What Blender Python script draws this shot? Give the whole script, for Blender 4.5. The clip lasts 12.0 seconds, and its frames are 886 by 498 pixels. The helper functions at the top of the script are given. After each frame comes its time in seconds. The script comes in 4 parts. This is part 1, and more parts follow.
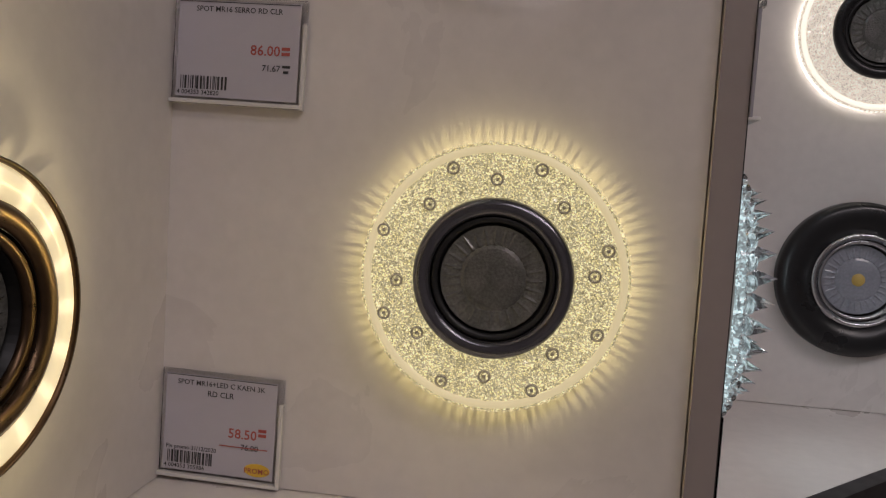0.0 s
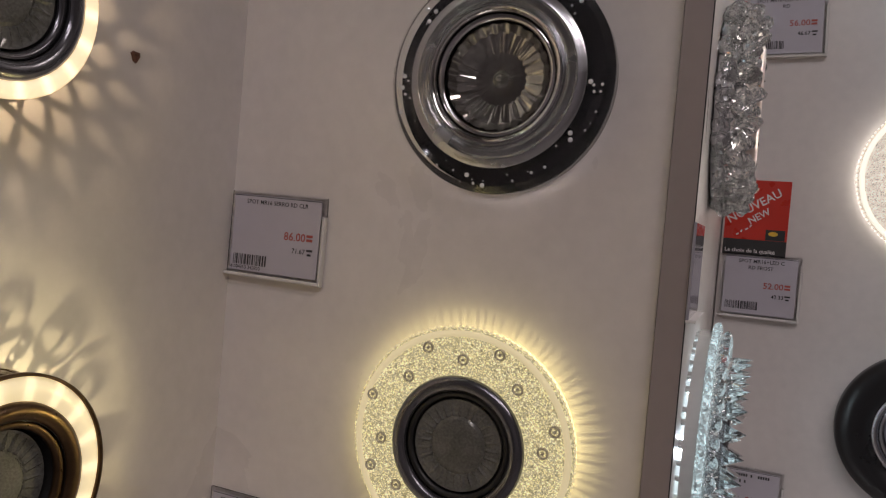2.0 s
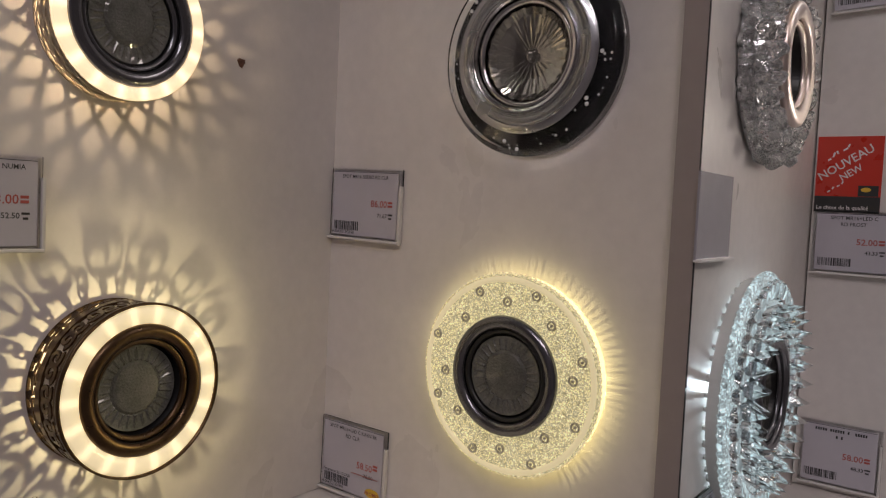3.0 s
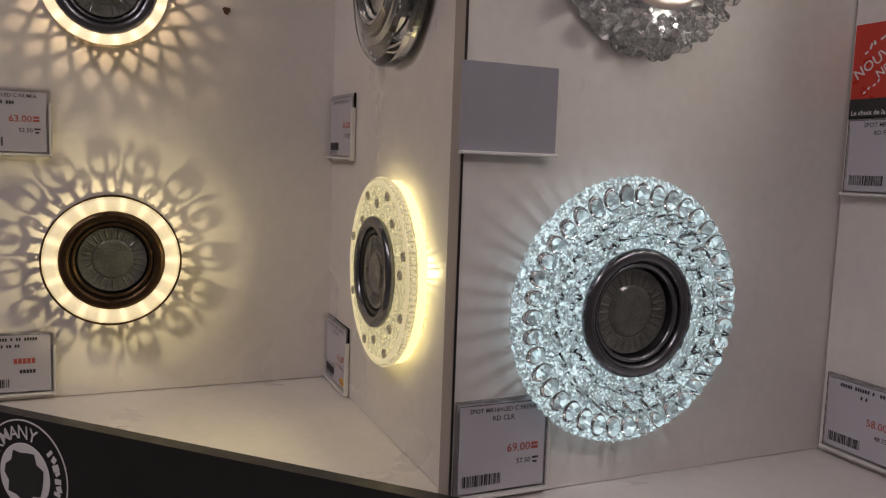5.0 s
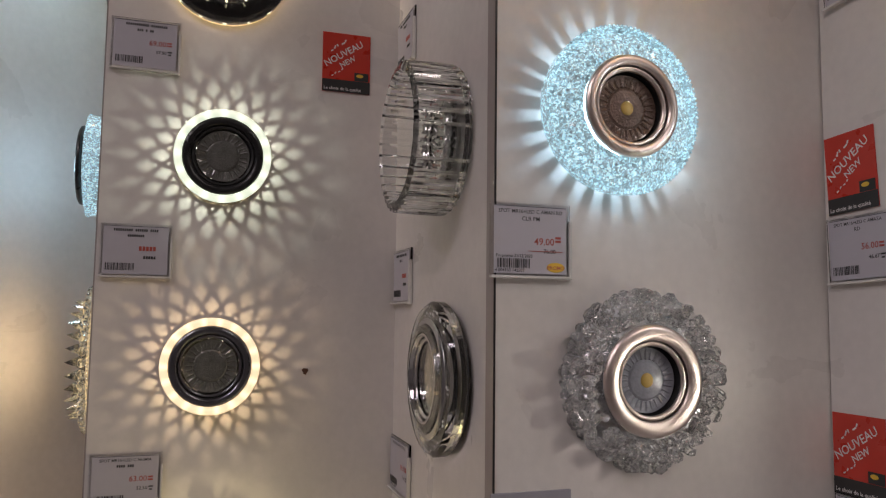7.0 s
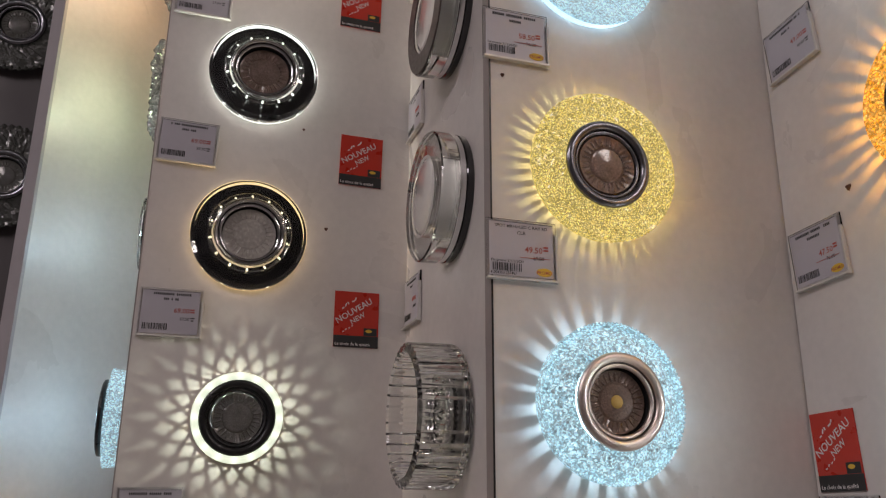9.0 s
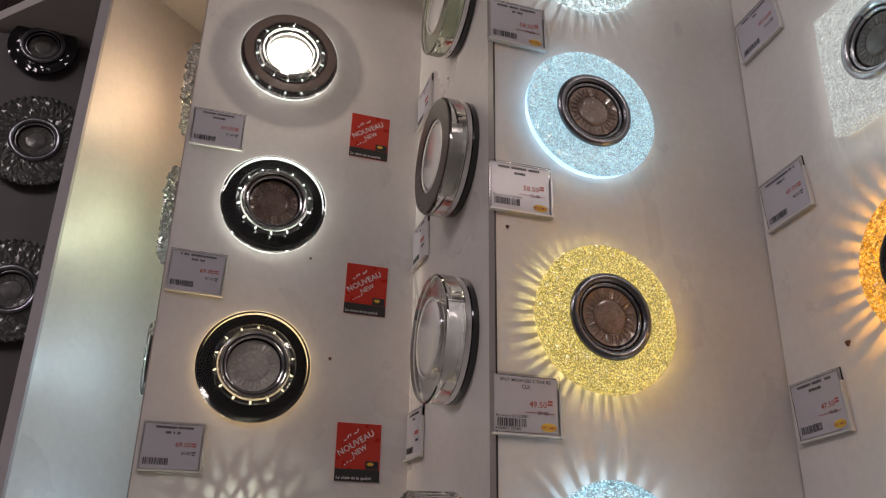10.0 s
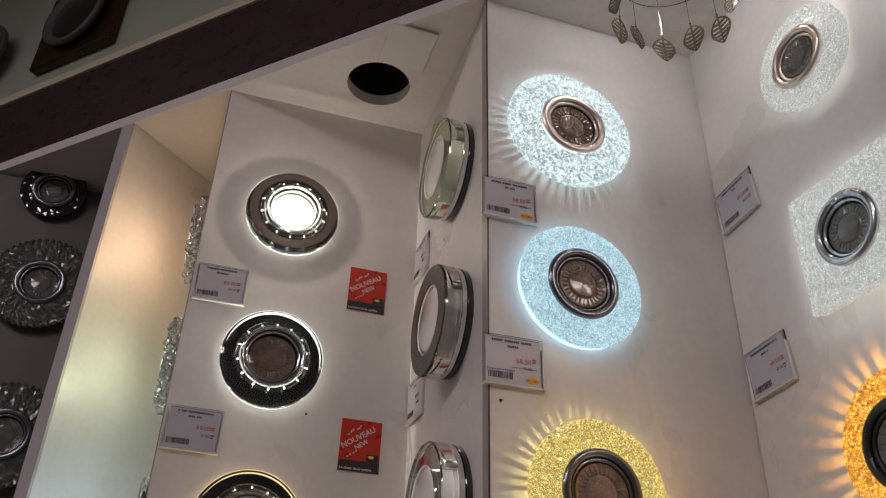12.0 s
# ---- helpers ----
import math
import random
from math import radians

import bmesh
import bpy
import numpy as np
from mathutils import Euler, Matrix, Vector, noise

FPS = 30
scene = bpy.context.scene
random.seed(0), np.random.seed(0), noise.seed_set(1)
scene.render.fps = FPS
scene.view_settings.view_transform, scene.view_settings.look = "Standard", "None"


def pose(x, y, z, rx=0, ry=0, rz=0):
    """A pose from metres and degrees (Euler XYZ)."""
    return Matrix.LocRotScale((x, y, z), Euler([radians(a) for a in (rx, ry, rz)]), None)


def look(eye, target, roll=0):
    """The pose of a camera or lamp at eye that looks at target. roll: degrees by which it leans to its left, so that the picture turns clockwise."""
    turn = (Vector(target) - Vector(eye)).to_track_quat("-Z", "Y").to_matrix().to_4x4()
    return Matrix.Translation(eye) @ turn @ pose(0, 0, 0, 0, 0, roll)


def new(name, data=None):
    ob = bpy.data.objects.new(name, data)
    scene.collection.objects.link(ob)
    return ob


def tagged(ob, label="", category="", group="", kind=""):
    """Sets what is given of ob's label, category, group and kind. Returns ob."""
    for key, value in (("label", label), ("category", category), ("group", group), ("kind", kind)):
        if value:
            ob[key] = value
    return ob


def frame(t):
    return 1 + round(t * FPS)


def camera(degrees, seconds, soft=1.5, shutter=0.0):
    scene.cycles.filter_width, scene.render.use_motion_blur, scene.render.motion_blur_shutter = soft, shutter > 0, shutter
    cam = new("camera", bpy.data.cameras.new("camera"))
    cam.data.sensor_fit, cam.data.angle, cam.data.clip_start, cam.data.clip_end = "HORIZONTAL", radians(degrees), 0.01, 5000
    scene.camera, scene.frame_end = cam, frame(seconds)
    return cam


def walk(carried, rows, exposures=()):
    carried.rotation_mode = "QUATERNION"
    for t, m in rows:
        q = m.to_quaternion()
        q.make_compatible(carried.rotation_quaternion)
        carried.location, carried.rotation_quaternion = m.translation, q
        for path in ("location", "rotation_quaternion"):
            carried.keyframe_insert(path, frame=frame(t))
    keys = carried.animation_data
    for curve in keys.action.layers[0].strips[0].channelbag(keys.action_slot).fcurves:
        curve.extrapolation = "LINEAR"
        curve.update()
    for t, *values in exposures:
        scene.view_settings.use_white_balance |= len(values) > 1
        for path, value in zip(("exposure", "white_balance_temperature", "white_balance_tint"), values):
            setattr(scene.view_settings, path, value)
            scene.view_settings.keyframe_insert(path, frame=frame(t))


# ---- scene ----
cam = camera(59.8, 12.0, soft=1.2)
PATH = [
    (0, (0.019, 0.024, 1.453), (-0.252, 2.0, 1.302), 3.5),
    (0.5, (0.012, 0.038, 1.464), (-0.256, 2.013, 1.294), 3.2),
    (1, (0.023, 0.048, 1.463), (-0.271, 2.022, 1.336), 3.9),
    (1.5, (0.066, 0.041, 1.502), (-0.466, 1.966, 1.395), 4.0),
    (2, (0.121, -0.002, 1.522), (-0.633, 1.849, 1.461), 4.8),
    (2.5, (0.186, -0.042, 1.524), (-0.793, 1.7, 1.44), 4.4),
    (3, (0.217, -0.02, 1.51), (-0.968, 1.587, 1.398), 2.7),
    (3.5, (0.228, 0.073, 1.485), (-1.123, 1.541, 1.343), 2.2),
    (3.7, (0.233, 0.125, 1.476), (-1.2, 1.508, 1.29), 1.4),
    (5.3, (0.468, 0.196, 1.487), (-1.388, 0.92, 1.313), 2.1),
    (5.5, (0.48, 0.195, 1.497), (-1.388, 0.895, 1.357), 2.0),
    (5.8, (0.492, 0.185, 1.517), (-1.393, 0.851, 1.45), 1.9),
    (6, (0.5, 0.182, 1.532), (-1.391, 0.833, 1.508), 1.6),
    (6.5, (0.517, 0.18, 1.591), (-1.379, 0.813, 1.662), 1.0),
    (6.9, (0.52, 0.168, 1.638), (-1.368, 0.817, 1.753), 0.7),
    (7, (0.529, 0.173, 1.637), (-1.362, 0.801, 1.811), 0.7),
    (7.5, (0.543, 0.17, 1.656), (-1.339, 0.793, 1.919), 0.3),
    (7.7, (0.547, 0.171, 1.658), (-1.332, 0.783, 1.968), -0.0),
    (9.3, (0.587, 0.155, 1.74), (-1.232, 0.724, 2.349), 0.6),
    (9.5, (0.591, 0.15, 1.75), (-1.217, 0.714, 2.393), 0.7),
    (10, (0.604, 0.148, 1.772), (-1.166, 0.706, 2.518), 1.1),
    (10.5, (0.618, 0.142, 1.785), (-1.119, 0.692, 2.61), 1.4),
    (11, (0.63, 0.135, 1.796), (-1.067, 0.675, 2.706), 1.6),
    (11.5, (0.636, 0.139, 1.805), (-1.034, 0.672, 2.768), 1.7),
    (12, (0.645, 0.131, 1.81), (-1.006, 0.664, 2.805), 1.6),
]
walk(cam, [(t, look(eye, target, roll)) for t, eye, target, roll in PATH])
SHOP_W = 12.6

# ---------- light of the shop ----------
world = bpy.data.worlds.new("shop")
scene.world = world
world.use_nodes = True
world.node_tree.nodes["Background"].inputs[0].default_value = (0.9, 0.85, 0.9, 1)
world.node_tree.nodes["Background"].inputs[1].default_value = 0.02
scene.view_settings.exposure = 0.0


def area_lamp(name, x, y, z, sx, sy, watts, colour):
    d = bpy.data.lights.new(name, "AREA")
    d.shape, d.size, d.size_y, d.energy, d.color = "RECTANGLE", sx, sy, watts, colour
    ob = new(name, d)
    ob.matrix_world = pose(x, y, z)
    return ob


area_lamp("shop_ceiling_light", 1.5, -0.9, 3.15, 1.2, 0.3, SHOP_W * 1.08, (1.0, 0.87, 0.87))
area_lamp("shop_ceiling_light", 0.7, -1.7, 3.15, 1.2, 0.3, SHOP_W * 1.12, (1.0, 0.89, 0.95))
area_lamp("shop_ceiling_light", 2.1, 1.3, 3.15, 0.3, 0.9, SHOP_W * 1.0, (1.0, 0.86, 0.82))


# ---------- materials ----------
def node_mat(name):
    m = bpy.data.materials.new(name)
    m.use_nodes = True
    nt = m.node_tree
    return m, nt, nt.nodes["Principled BSDF"]


def mat(name, colour, rough=0.5, metal=0.0, vary=0.08, grain=40.0, bump=0.0, coat=0.0, trans=0.0, ior=1.5, streak=None):
    m, nt, p = node_mat(name)
    p.inputs["Metallic"].default_value = metal
    p.inputs["Coat Weight"].default_value = coat
    p.inputs["Coat Roughness"].default_value = 0.08
    p.inputs["Transmission Weight"].default_value = trans
    p.inputs["IOR"].default_value = ior
    tc = nt.nodes.new("ShaderNodeTexCoord")
    src = tc.outputs["Object"]
    if streak:
        mp = nt.nodes.new("ShaderNodeMapping")
        mp.inputs["Scale"].default_value = streak
        nt.links.new(src, mp.inputs[0])
        src = mp.outputs[0]
    n1, n2 = nt.nodes.new("ShaderNodeTexNoise"), nt.nodes.new("ShaderNodeTexNoise")
    n1.inputs["Scale"].default_value, n2.inputs["Scale"].default_value = grain, grain * 0.12
    n1.inputs["Detail"].default_value = 4
    for n in (n1, n2):
        nt.links.new(src, n.inputs["Vector"])
    add = nt.nodes.new("ShaderNodeMath")
    nt.links.new(n1.outputs[0], add.inputs[0])
    nt.links.new(n2.outputs[0], add.inputs[1])
    mr = nt.nodes.new("ShaderNodeMapRange")
    mr.inputs["From Min"].default_value, mr.inputs["From Max"].default_value = 0.6, 1.4
    mr.inputs["To Min"].default_value, mr.inputs["To Max"].default_value = 1 - vary, 1 + vary
    nt.links.new(add.outputs[0], mr.inputs[0])
    mx = nt.nodes.new("ShaderNodeVectorMath")
    mx.operation = "SCALE"
    mx.inputs[0].default_value = colour
    nt.links.new(mr.outputs[0], mx.inputs["Scale"])
    nt.links.new(mx.outputs[0], p.inputs["Base Color"])
    rr = nt.nodes.new("ShaderNodeMapRange")
    rr.inputs["From Min"].default_value, rr.inputs["From Max"].default_value = 0.3, 0.7
    rr.inputs["To Min"].default_value, rr.inputs["To Max"].default_value = max(0.0, rough * 0.8), min(1.0, rough * 1.2)
    nt.links.new(n1.outputs[0], rr.inputs[0])
    nt.links.new(rr.outputs[0], p.inputs["Roughness"])
    if bump:
        b = nt.nodes.new("ShaderNodeBump")
        b.inputs["Strength"].default_value, b.inputs["Distance"].default_value = bump, 0.001
        nt.links.new(n1.outputs[0], b.inputs["Height"])
        nt.links.new(b.outputs[0], p.inputs["Normal"])
    return m


def clear(name, tint=(1, 1, 1), rough=0.02, ior=1.49, cells=0.0):
    """Clear glass or acrylic; cells: size of crackle in the surface, per metre."""
    m, nt, p = node_mat(name)
    p.inputs["Base Color"].default_value = (*tint, 1)
    p.inputs["Roughness"].default_value = rough
    p.inputs["Transmission Weight"].default_value = 1.0
    p.inputs["IOR"].default_value = ior
    if cells:
        v = nt.nodes.new("ShaderNodeTexVoronoi")
        v.inputs["Scale"].default_value = cells
        tc = nt.nodes.new("ShaderNodeTexCoord")
        nt.links.new(tc.outputs["Object"], v.inputs["Vector"])
        b = nt.nodes.new("ShaderNodeBump")
        b.inputs["Strength"].default_value, b.inputs["Distance"].default_value = 0.8, 0.001
        nt.links.new(v.outputs["Distance"], b.inputs["Height"])
        nt.links.new(b.outputs[0], p.inputs["Normal"])
    return m


def sparkle(name, glow, strength, cells, contrast=0.75, base=(0.75, 0.75, 0.72), rough=0.18):
    """Acrylic with a glittering texture, lit from within by its LED ring."""
    m, nt, p = node_mat(name)
    tc = nt.nodes.new("ShaderNodeTexCoord")
    v = nt.nodes.new("ShaderNodeTexVoronoi")
    v.inputs["Scale"].default_value = cells
    v2 = nt.nodes.new("ShaderNodeTexNoise")
    v2.inputs["Scale"].default_value, v2.inputs["Detail"].default_value = cells * 0.12, 3
    nt.links.new(tc.outputs["Object"], v.inputs["Vector"])
    nt.links.new(tc.outputs["Object"], v2.inputs["Vector"])
    sep = nt.nodes.new("ShaderNodeSeparateColor")
    nt.links.new(v.outputs["Color"], sep.inputs[0])
    pw = nt.nodes.new("ShaderNodeMath")
    pw.operation = "POWER"
    pw.inputs[1].default_value = 2.2
    nt.links.new(sep.outputs[0], pw.inputs[0])
    mr = nt.nodes.new("ShaderNodeMapRange")
    mr.inputs["To Min"].default_value, mr.inputs["To Max"].default_value = strength * (1 - contrast), strength * (1 + 1.6 * contrast)
    nt.links.new(pw.outputs[0], mr.inputs[0])
    mr2 = nt.nodes.new("ShaderNodeMapRange")
    mr2.inputs["From Min"].default_value, mr2.inputs["From Max"].default_value = 0.3, 0.7
    mr2.inputs["To Min"].default_value, mr2.inputs["To Max"].default_value = 0.85, 1.15
    nt.links.new(v2.outputs[0], mr2.inputs[0])
    mu = nt.nodes.new("ShaderNodeMath")
    mu.operation = "MULTIPLY"
    nt.links.new(mr.outputs[0], mu.inputs[0])
    nt.links.new(mr2.outputs[0], mu.inputs[1])
    v3 = nt.nodes.new("ShaderNodeTexVoronoi")
    v3.inputs["Scale"].default_value = cells * 0.62
    nt.links.new(tc.outputs["Object"], v3.inputs["Vector"])
    sep3 = nt.nodes.new("ShaderNodeSeparateColor")
    nt.links.new(v3.outputs["Color"], sep3.inputs[0])
    pit = nt.nodes.new("ShaderNodeMapRange")
    pit.inputs["From Min"].default_value, pit.inputs["From Max"].default_value = 0.04, 0.24
    pit.inputs["To Min"].default_value, pit.inputs["To Max"].default_value = 0.42, 1.10
    nt.links.new(sep3.outputs[0], pit.inputs[0])
    mu2 = nt.nodes.new("ShaderNodeMath")
    mu2.operation = "MULTIPLY"
    nt.links.new(mu.outputs[0], mu2.inputs[0])
    nt.links.new(pit.outputs[0], mu2.inputs[1])
    nt.links.new(mu2.outputs[0], p.inputs["Emission Strength"])
    tone = nt.nodes.new("ShaderNodeMix")
    tone.data_type = "RGBA"
    nt.links.new(sep3.outputs[1], tone.inputs[0])
    tone.inputs[6].default_value = (glow[0] ** 1.5, glow[1] ** 1.25, glow[2] ** 1.35, 1)
    tone.inputs[7].default_value = (glow[0], glow[1] * 0.8 + 0.2, glow[2] * 0.75 + 0.25 * glow[1], 1)
    nt.links.new(tone.outputs[2], p.inputs["Emission Color"])
    p.inputs["Base Color"].default_value = (*base, 1)
    p.inputs["Roughness"].default_value = rough
    p.inputs["Coat Weight"].default_value = 0.6
    b = nt.nodes.new("ShaderNodeBump")
    b.inputs["Strength"].default_value, b.inputs["Distance"].default_value = 0.7, 0.0008
    nt.links.new(v.outputs["Distance"], b.inputs["Height"])
    nt.links.new(b.outputs[0], p.inputs["Normal"])
    return m


def glow_mat(name, colour, strength, base=(0.8, 0.8, 0.8)):
    m, nt, p = node_mat(name)
    p.inputs["Base Color"].default_value = (*base, 1)
    p.inputs["Emission Color"].default_value = (*colour, 1)
    p.inputs["Emission Strength"].default_value = strength
    p.inputs["Roughness"].default_value = 0.35
    return m


def led_ring(name, colour, low, high, count, sharp=2.2):
    """A frosted ring with a circle of LEDs glowing through it."""
    m, nt, p = node_mat(name)
    tc, sep, at = nt.nodes.new("ShaderNodeTexCoord"), nt.nodes.new("ShaderNodeSeparateXYZ"), nt.nodes.new("ShaderNodeMath")
    nt.links.new(tc.outputs["Object"], sep.inputs[0])
    at.operation = "ARCTAN2"
    nt.links.new(sep.outputs[1], at.inputs[0])
    nt.links.new(sep.outputs[0], at.inputs[1])
    src = at.outputs[0]
    for op, val in (("MULTIPLY", float(count)), ("COSINE", 0), ("MULTIPLY_ADD", 0.5), ("POWER", sharp), ("MULTIPLY_ADD", high - low)):
        n = nt.nodes.new("ShaderNodeMath")
        n.operation = op
        n.inputs[1].default_value = val
        n.inputs[2].default_value = low if op == "MULTIPLY_ADD" and val != 0.5 else 0.5
        nt.links.new(src, n.inputs[0])
        src = n.outputs[0]
    nt.links.new(src, p.inputs["Emission Strength"])
    p.inputs["Base Color"].default_value = (0.7, 0.66, 0.58, 1)
    p.inputs["Emission Color"].default_value = (*colour, 1)
    p.inputs["Roughness"].default_value = 0.3
    return m


WARM, YELLOW, ICE, COOL, AMBER = (1.0, 0.72, 0.40), (1.0, 0.80, 0.30), (0.55, 0.80, 1.0), (0.76, 0.90, 1.0), (1.0, 0.42, 0.03)
M = {}
M["board"] = mat("white_laminate", (0.70, 0.66, 0.63), 0.40, vary=0.06, grain=140, bump=0.05)
def scuffed(m):
    """Faint smudges that change the gloss and the tone of the board."""
    nt = m.node_tree
    p = nt.nodes["Principled BSDF"]
    tc, n, r = nt.nodes.new("ShaderNodeTexCoord"), nt.nodes.new("ShaderNodeTexNoise"), nt.nodes.new("ShaderNodeMapRange")
    n.inputs["Scale"].default_value, n.inputs["Detail"].default_value, n.inputs["Distortion"].default_value = 9.0, 6, 0.8
    nt.links.new(tc.outputs["Object"], n.inputs["Vector"])
    r.inputs["From Min"].default_value, r.inputs["From Max"].default_value = 0.35, 0.70
    r.inputs["To Min"].default_value, r.inputs["To Max"].default_value = 0.26, 0.50
    nt.links.new(n.outputs[0], r.inputs[0])
    nt.links.new(r.outputs[0], p.inputs["Roughness"])


scuffed(M["board"])
M["edge"] = mat("edge_banding", (0.33, 0.285, 0.27), 0.45, vary=0.06, grain=120)
# Grey tone puts the weak light on the end board's edge into its colour.
M["grey_edge"] = mat("edge_greyed_as_unlit", (0.45, 0.42, 0.43), 0.45, vary=0.06, grain=120)
M["black"] = mat("black_fascia_film", (0.018, 0.017, 0.018), 0.35, vary=0.2, grain=90)
M["maroon"] = mat("dark_maroon_laminate", (0.035, 0.016, 0.018), 0.30, vary=0.15, grain=60)
M["cream"] = mat("cream_edge", (0.55, 0.50, 0.38), 0.5)
# Dark base colour stands in for the lack of light on the next unit.
M["far_board"] = mat("grey_darkened_as_unlit", (0.10, 0.088, 0.093), 0.5, vary=0.08)
M["upper"] = mat("green_grey_board", (0.44, 0.48, 0.40), 0.5, vary=0.08)
M["floor"] = mat("shop_floor_tile", (0.35, 0.33, 0.31), 0.35)
M["wall"] = mat("shop_wall_paint", (0.45, 0.42, 0.42), 0.8)
M["gunmetal"] = mat("gunmetal_ring", (0.20, 0.20, 0.22), 0.22, 0.9, vary=0.08, grain=60)
M["black_metal"] = mat("black_lacquer_ring", (0.014, 0.014, 0.015), 0.30, 0.0, vary=0.1, grain=40)
M["copper"] = mat("brushed_copper_ring", (0.80, 0.69, 0.63), 0.36, 1.0, vary=0.06, grain=80)
M["bronze"] = mat("dark_bronze_metal", (0.09, 0.055, 0.03), 0.33, 0.85, vary=0.2, grain=300)
M["chrome"] = mat("polished_chrome", (0.75, 0.75, 0.76), 0.07, 1.0, vary=0.04)
M["silver"] = mat("brushed_silver_ring", (0.60, 0.61, 0.63), 0.24, 1.0, vary=0.05, grain=60)
M["can"] = mat("black_can_inside", (0.012, 0.012, 0.012), 0.4, vary=0.2, grain=200)
M["lens"] = mat("smoky_lamp_lens", (0.11, 0.11, 0.10), 0.10, 0.0, vary=0.4, grain=900, bump=0.6, coat=0.8)
M["lens_brown"] = mat("brown_lamp_lens", (0.17, 0.115, 0.09), 0.12, 0.2, vary=0.4, grain=700, bump=0.6, coat=0.8)
M["facet"] = mat("faceted_reflector", (0.55, 0.53, 0.50), 0.12, 1.0, vary=0.25, grain=400)
M["chip"] = mat("yellow_led_chip", (0.55, 0.38, 0.10), 0.4, vary=0.1, grain=900)
M["glass"] = clear("clear_crystal_glass", (0.97, 0.99, 0.98), 0.01, 1.5)
M["green_glass"] = clear("greenish_crystal_glass", (0.90, 0.97, 0.80), 0.01, 1.5)
M["black_mirror"] = mat("black_mirror_glass", (0.025, 0.025, 0.028), 0.05, 0.6, vary=0.1, coat=1.0)
M["brown_mirror"] = mat("brown_mirror_glass", (0.06, 0.042, 0.038), 0.09, 0.0, vary=0.1, coat=1.0)
# Glossy white that paints the bright reflection inside the thick glass.
M["white_gloss"] = mat("white_for_reflection", (0.86, 0.84, 0.80), 0.10, vary=0.05, grain=300, coat=1.0)
M["brown_front"] = mat("dark_brown_lacquer", (0.075, 0.055, 0.050), 0.38, vary=0.12, grain=300)
M["white_disc"] = mat("white_reflector_face", (0.72, 0.70, 0.66), 0.35, vary=0.06)
M["plastic"] = clear("clear_tag_plastic", (0.93, 0.94, 0.96), 0.06, 1.3)
M["plastic_edge"] = mat("tag_plastic_edge", (0.66, 0.64, 0.61), 0.2, vary=0.1, coat=0.5)
M["grey_plastic"] = mat("cloudy_empty_plastic", (0.34, 0.33, 0.37), 0.12, vary=0.06, grain=60, coat=0.8)
M["paper"] = mat("printed_white_card", (0.50, 0.48, 0.53), 0.35, vary=0.03, grain=150, coat=0.35)
M["ink"] = mat("black_ink", (0.03, 0.03, 0.03), 0.6)
M["red_ink"] = mat("red_ink", (0.42, 0.09, 0.07), 0.6)
M["yellow_ink"] = mat("yellow_badge", (0.75, 0.48, 0.05), 0.6)
M["red_card"] = mat("red_glossy_card", (0.55, 0.035, 0.02), 0.3, vary=0.06, grain=80, coat=0.4)
M["white_ink"] = mat("white_ink", (0.75, 0.73, 0.72), 0.5)
M["nail"] = mat("rusty_plug", (0.12, 0.05, 0.03), 0.7, vary=0.3, grain=400)
M["leaf"] = mat("tarnished_silver_leaf", (0.34, 0.27, 0.22), 0.22, 1.0, vary=0.2, grain=300)
M["glow_warm"] = led_ring("warm_diffuser_ring", (1.0, 0.78, 0.44), 0.60, 1.10, 18, 3.0)
M["glow_peach"] = led_ring("peach_diffuser_ring", (1.0, 0.74, 0.44), 0.95, 1.7, 18, 3.0)
M["glow_white"] = led_ring("white_diffuser_ring", (0.90, 1.0, 0.78), 0.8, 1.25, 16)
M["sleeve"] = mat("cream_cutoff_sleeve", (0.62, 0.54, 0.42), 0.4)
M["lens_grey"] = mat("grey_lamp_lens", (0.28, 0.29, 0.33), 0.2, vary=0.2, grain=600, coat=0.6)
M["lens_pale"] = mat("frosted_pale_lens", (0.46, 0.43, 0.39), 0.25, vary=0.25, grain=350, bump=0.4, coat=0.7)
M["rim_warm"] = glow_mat("warm_lit_rim", (1.0, 0.82, 0.46), 0.52, (0.5, 0.45, 0.35))
M["rim_peach"] = glow_mat("peach_lit_rim", (1.0, 0.90, 0.72), 0.95)
M["stud"] = mat("pale_crystal_stud", (0.55, 0.50, 0.38), 0.15, vary=0.2, grain=900, coat=1.0)
M["chunk"] = clear("cut_crystal_chunk", (0.96, 0.96, 0.95), 0.02, 1.5)
M["chunk"].node_tree.nodes["Principled BSDF"].inputs["Transmission Weight"].default_value = 0.92
M["lit_crystal"] = clear("crystal_lit_by_its_leds", (0.97, 0.99, 1.0), 0.02, 1.5)
M["lit_crystal"].node_tree.nodes["Principled BSDF"].inputs["Transmission Weight"].default_value = 0.98
M["bubble"] = mat("white_bubble", (0.85, 0.86, 0.88), 0.1, 0.2, vary=0.05, coat=1.0)
M["lamp_on"] = glow_mat("lit_lamp_face", (1.0, 0.90, 0.70), 9.0)
M["led_white"] = glow_mat("led_dot_white", (0.97, 1.0, 0.92), 2.6)
M["led_warm"] = glow_mat("led_dot_warm", (1.0, 0.85, 0.55), 2.2)
M["halo_white"] = glow_mat("white_rim_light", (0.97, 1.0, 0.93), 1.3)
M["halo_gold"] = glow_mat("gold_rim_light", (1.0, 0.66, 0.20), 0.9)
M["glass_rim"] = mat("cloudy_acrylic_teeth", (0.6, 0.6, 0.58), 0.2, vary=0.1, coat=0.5)
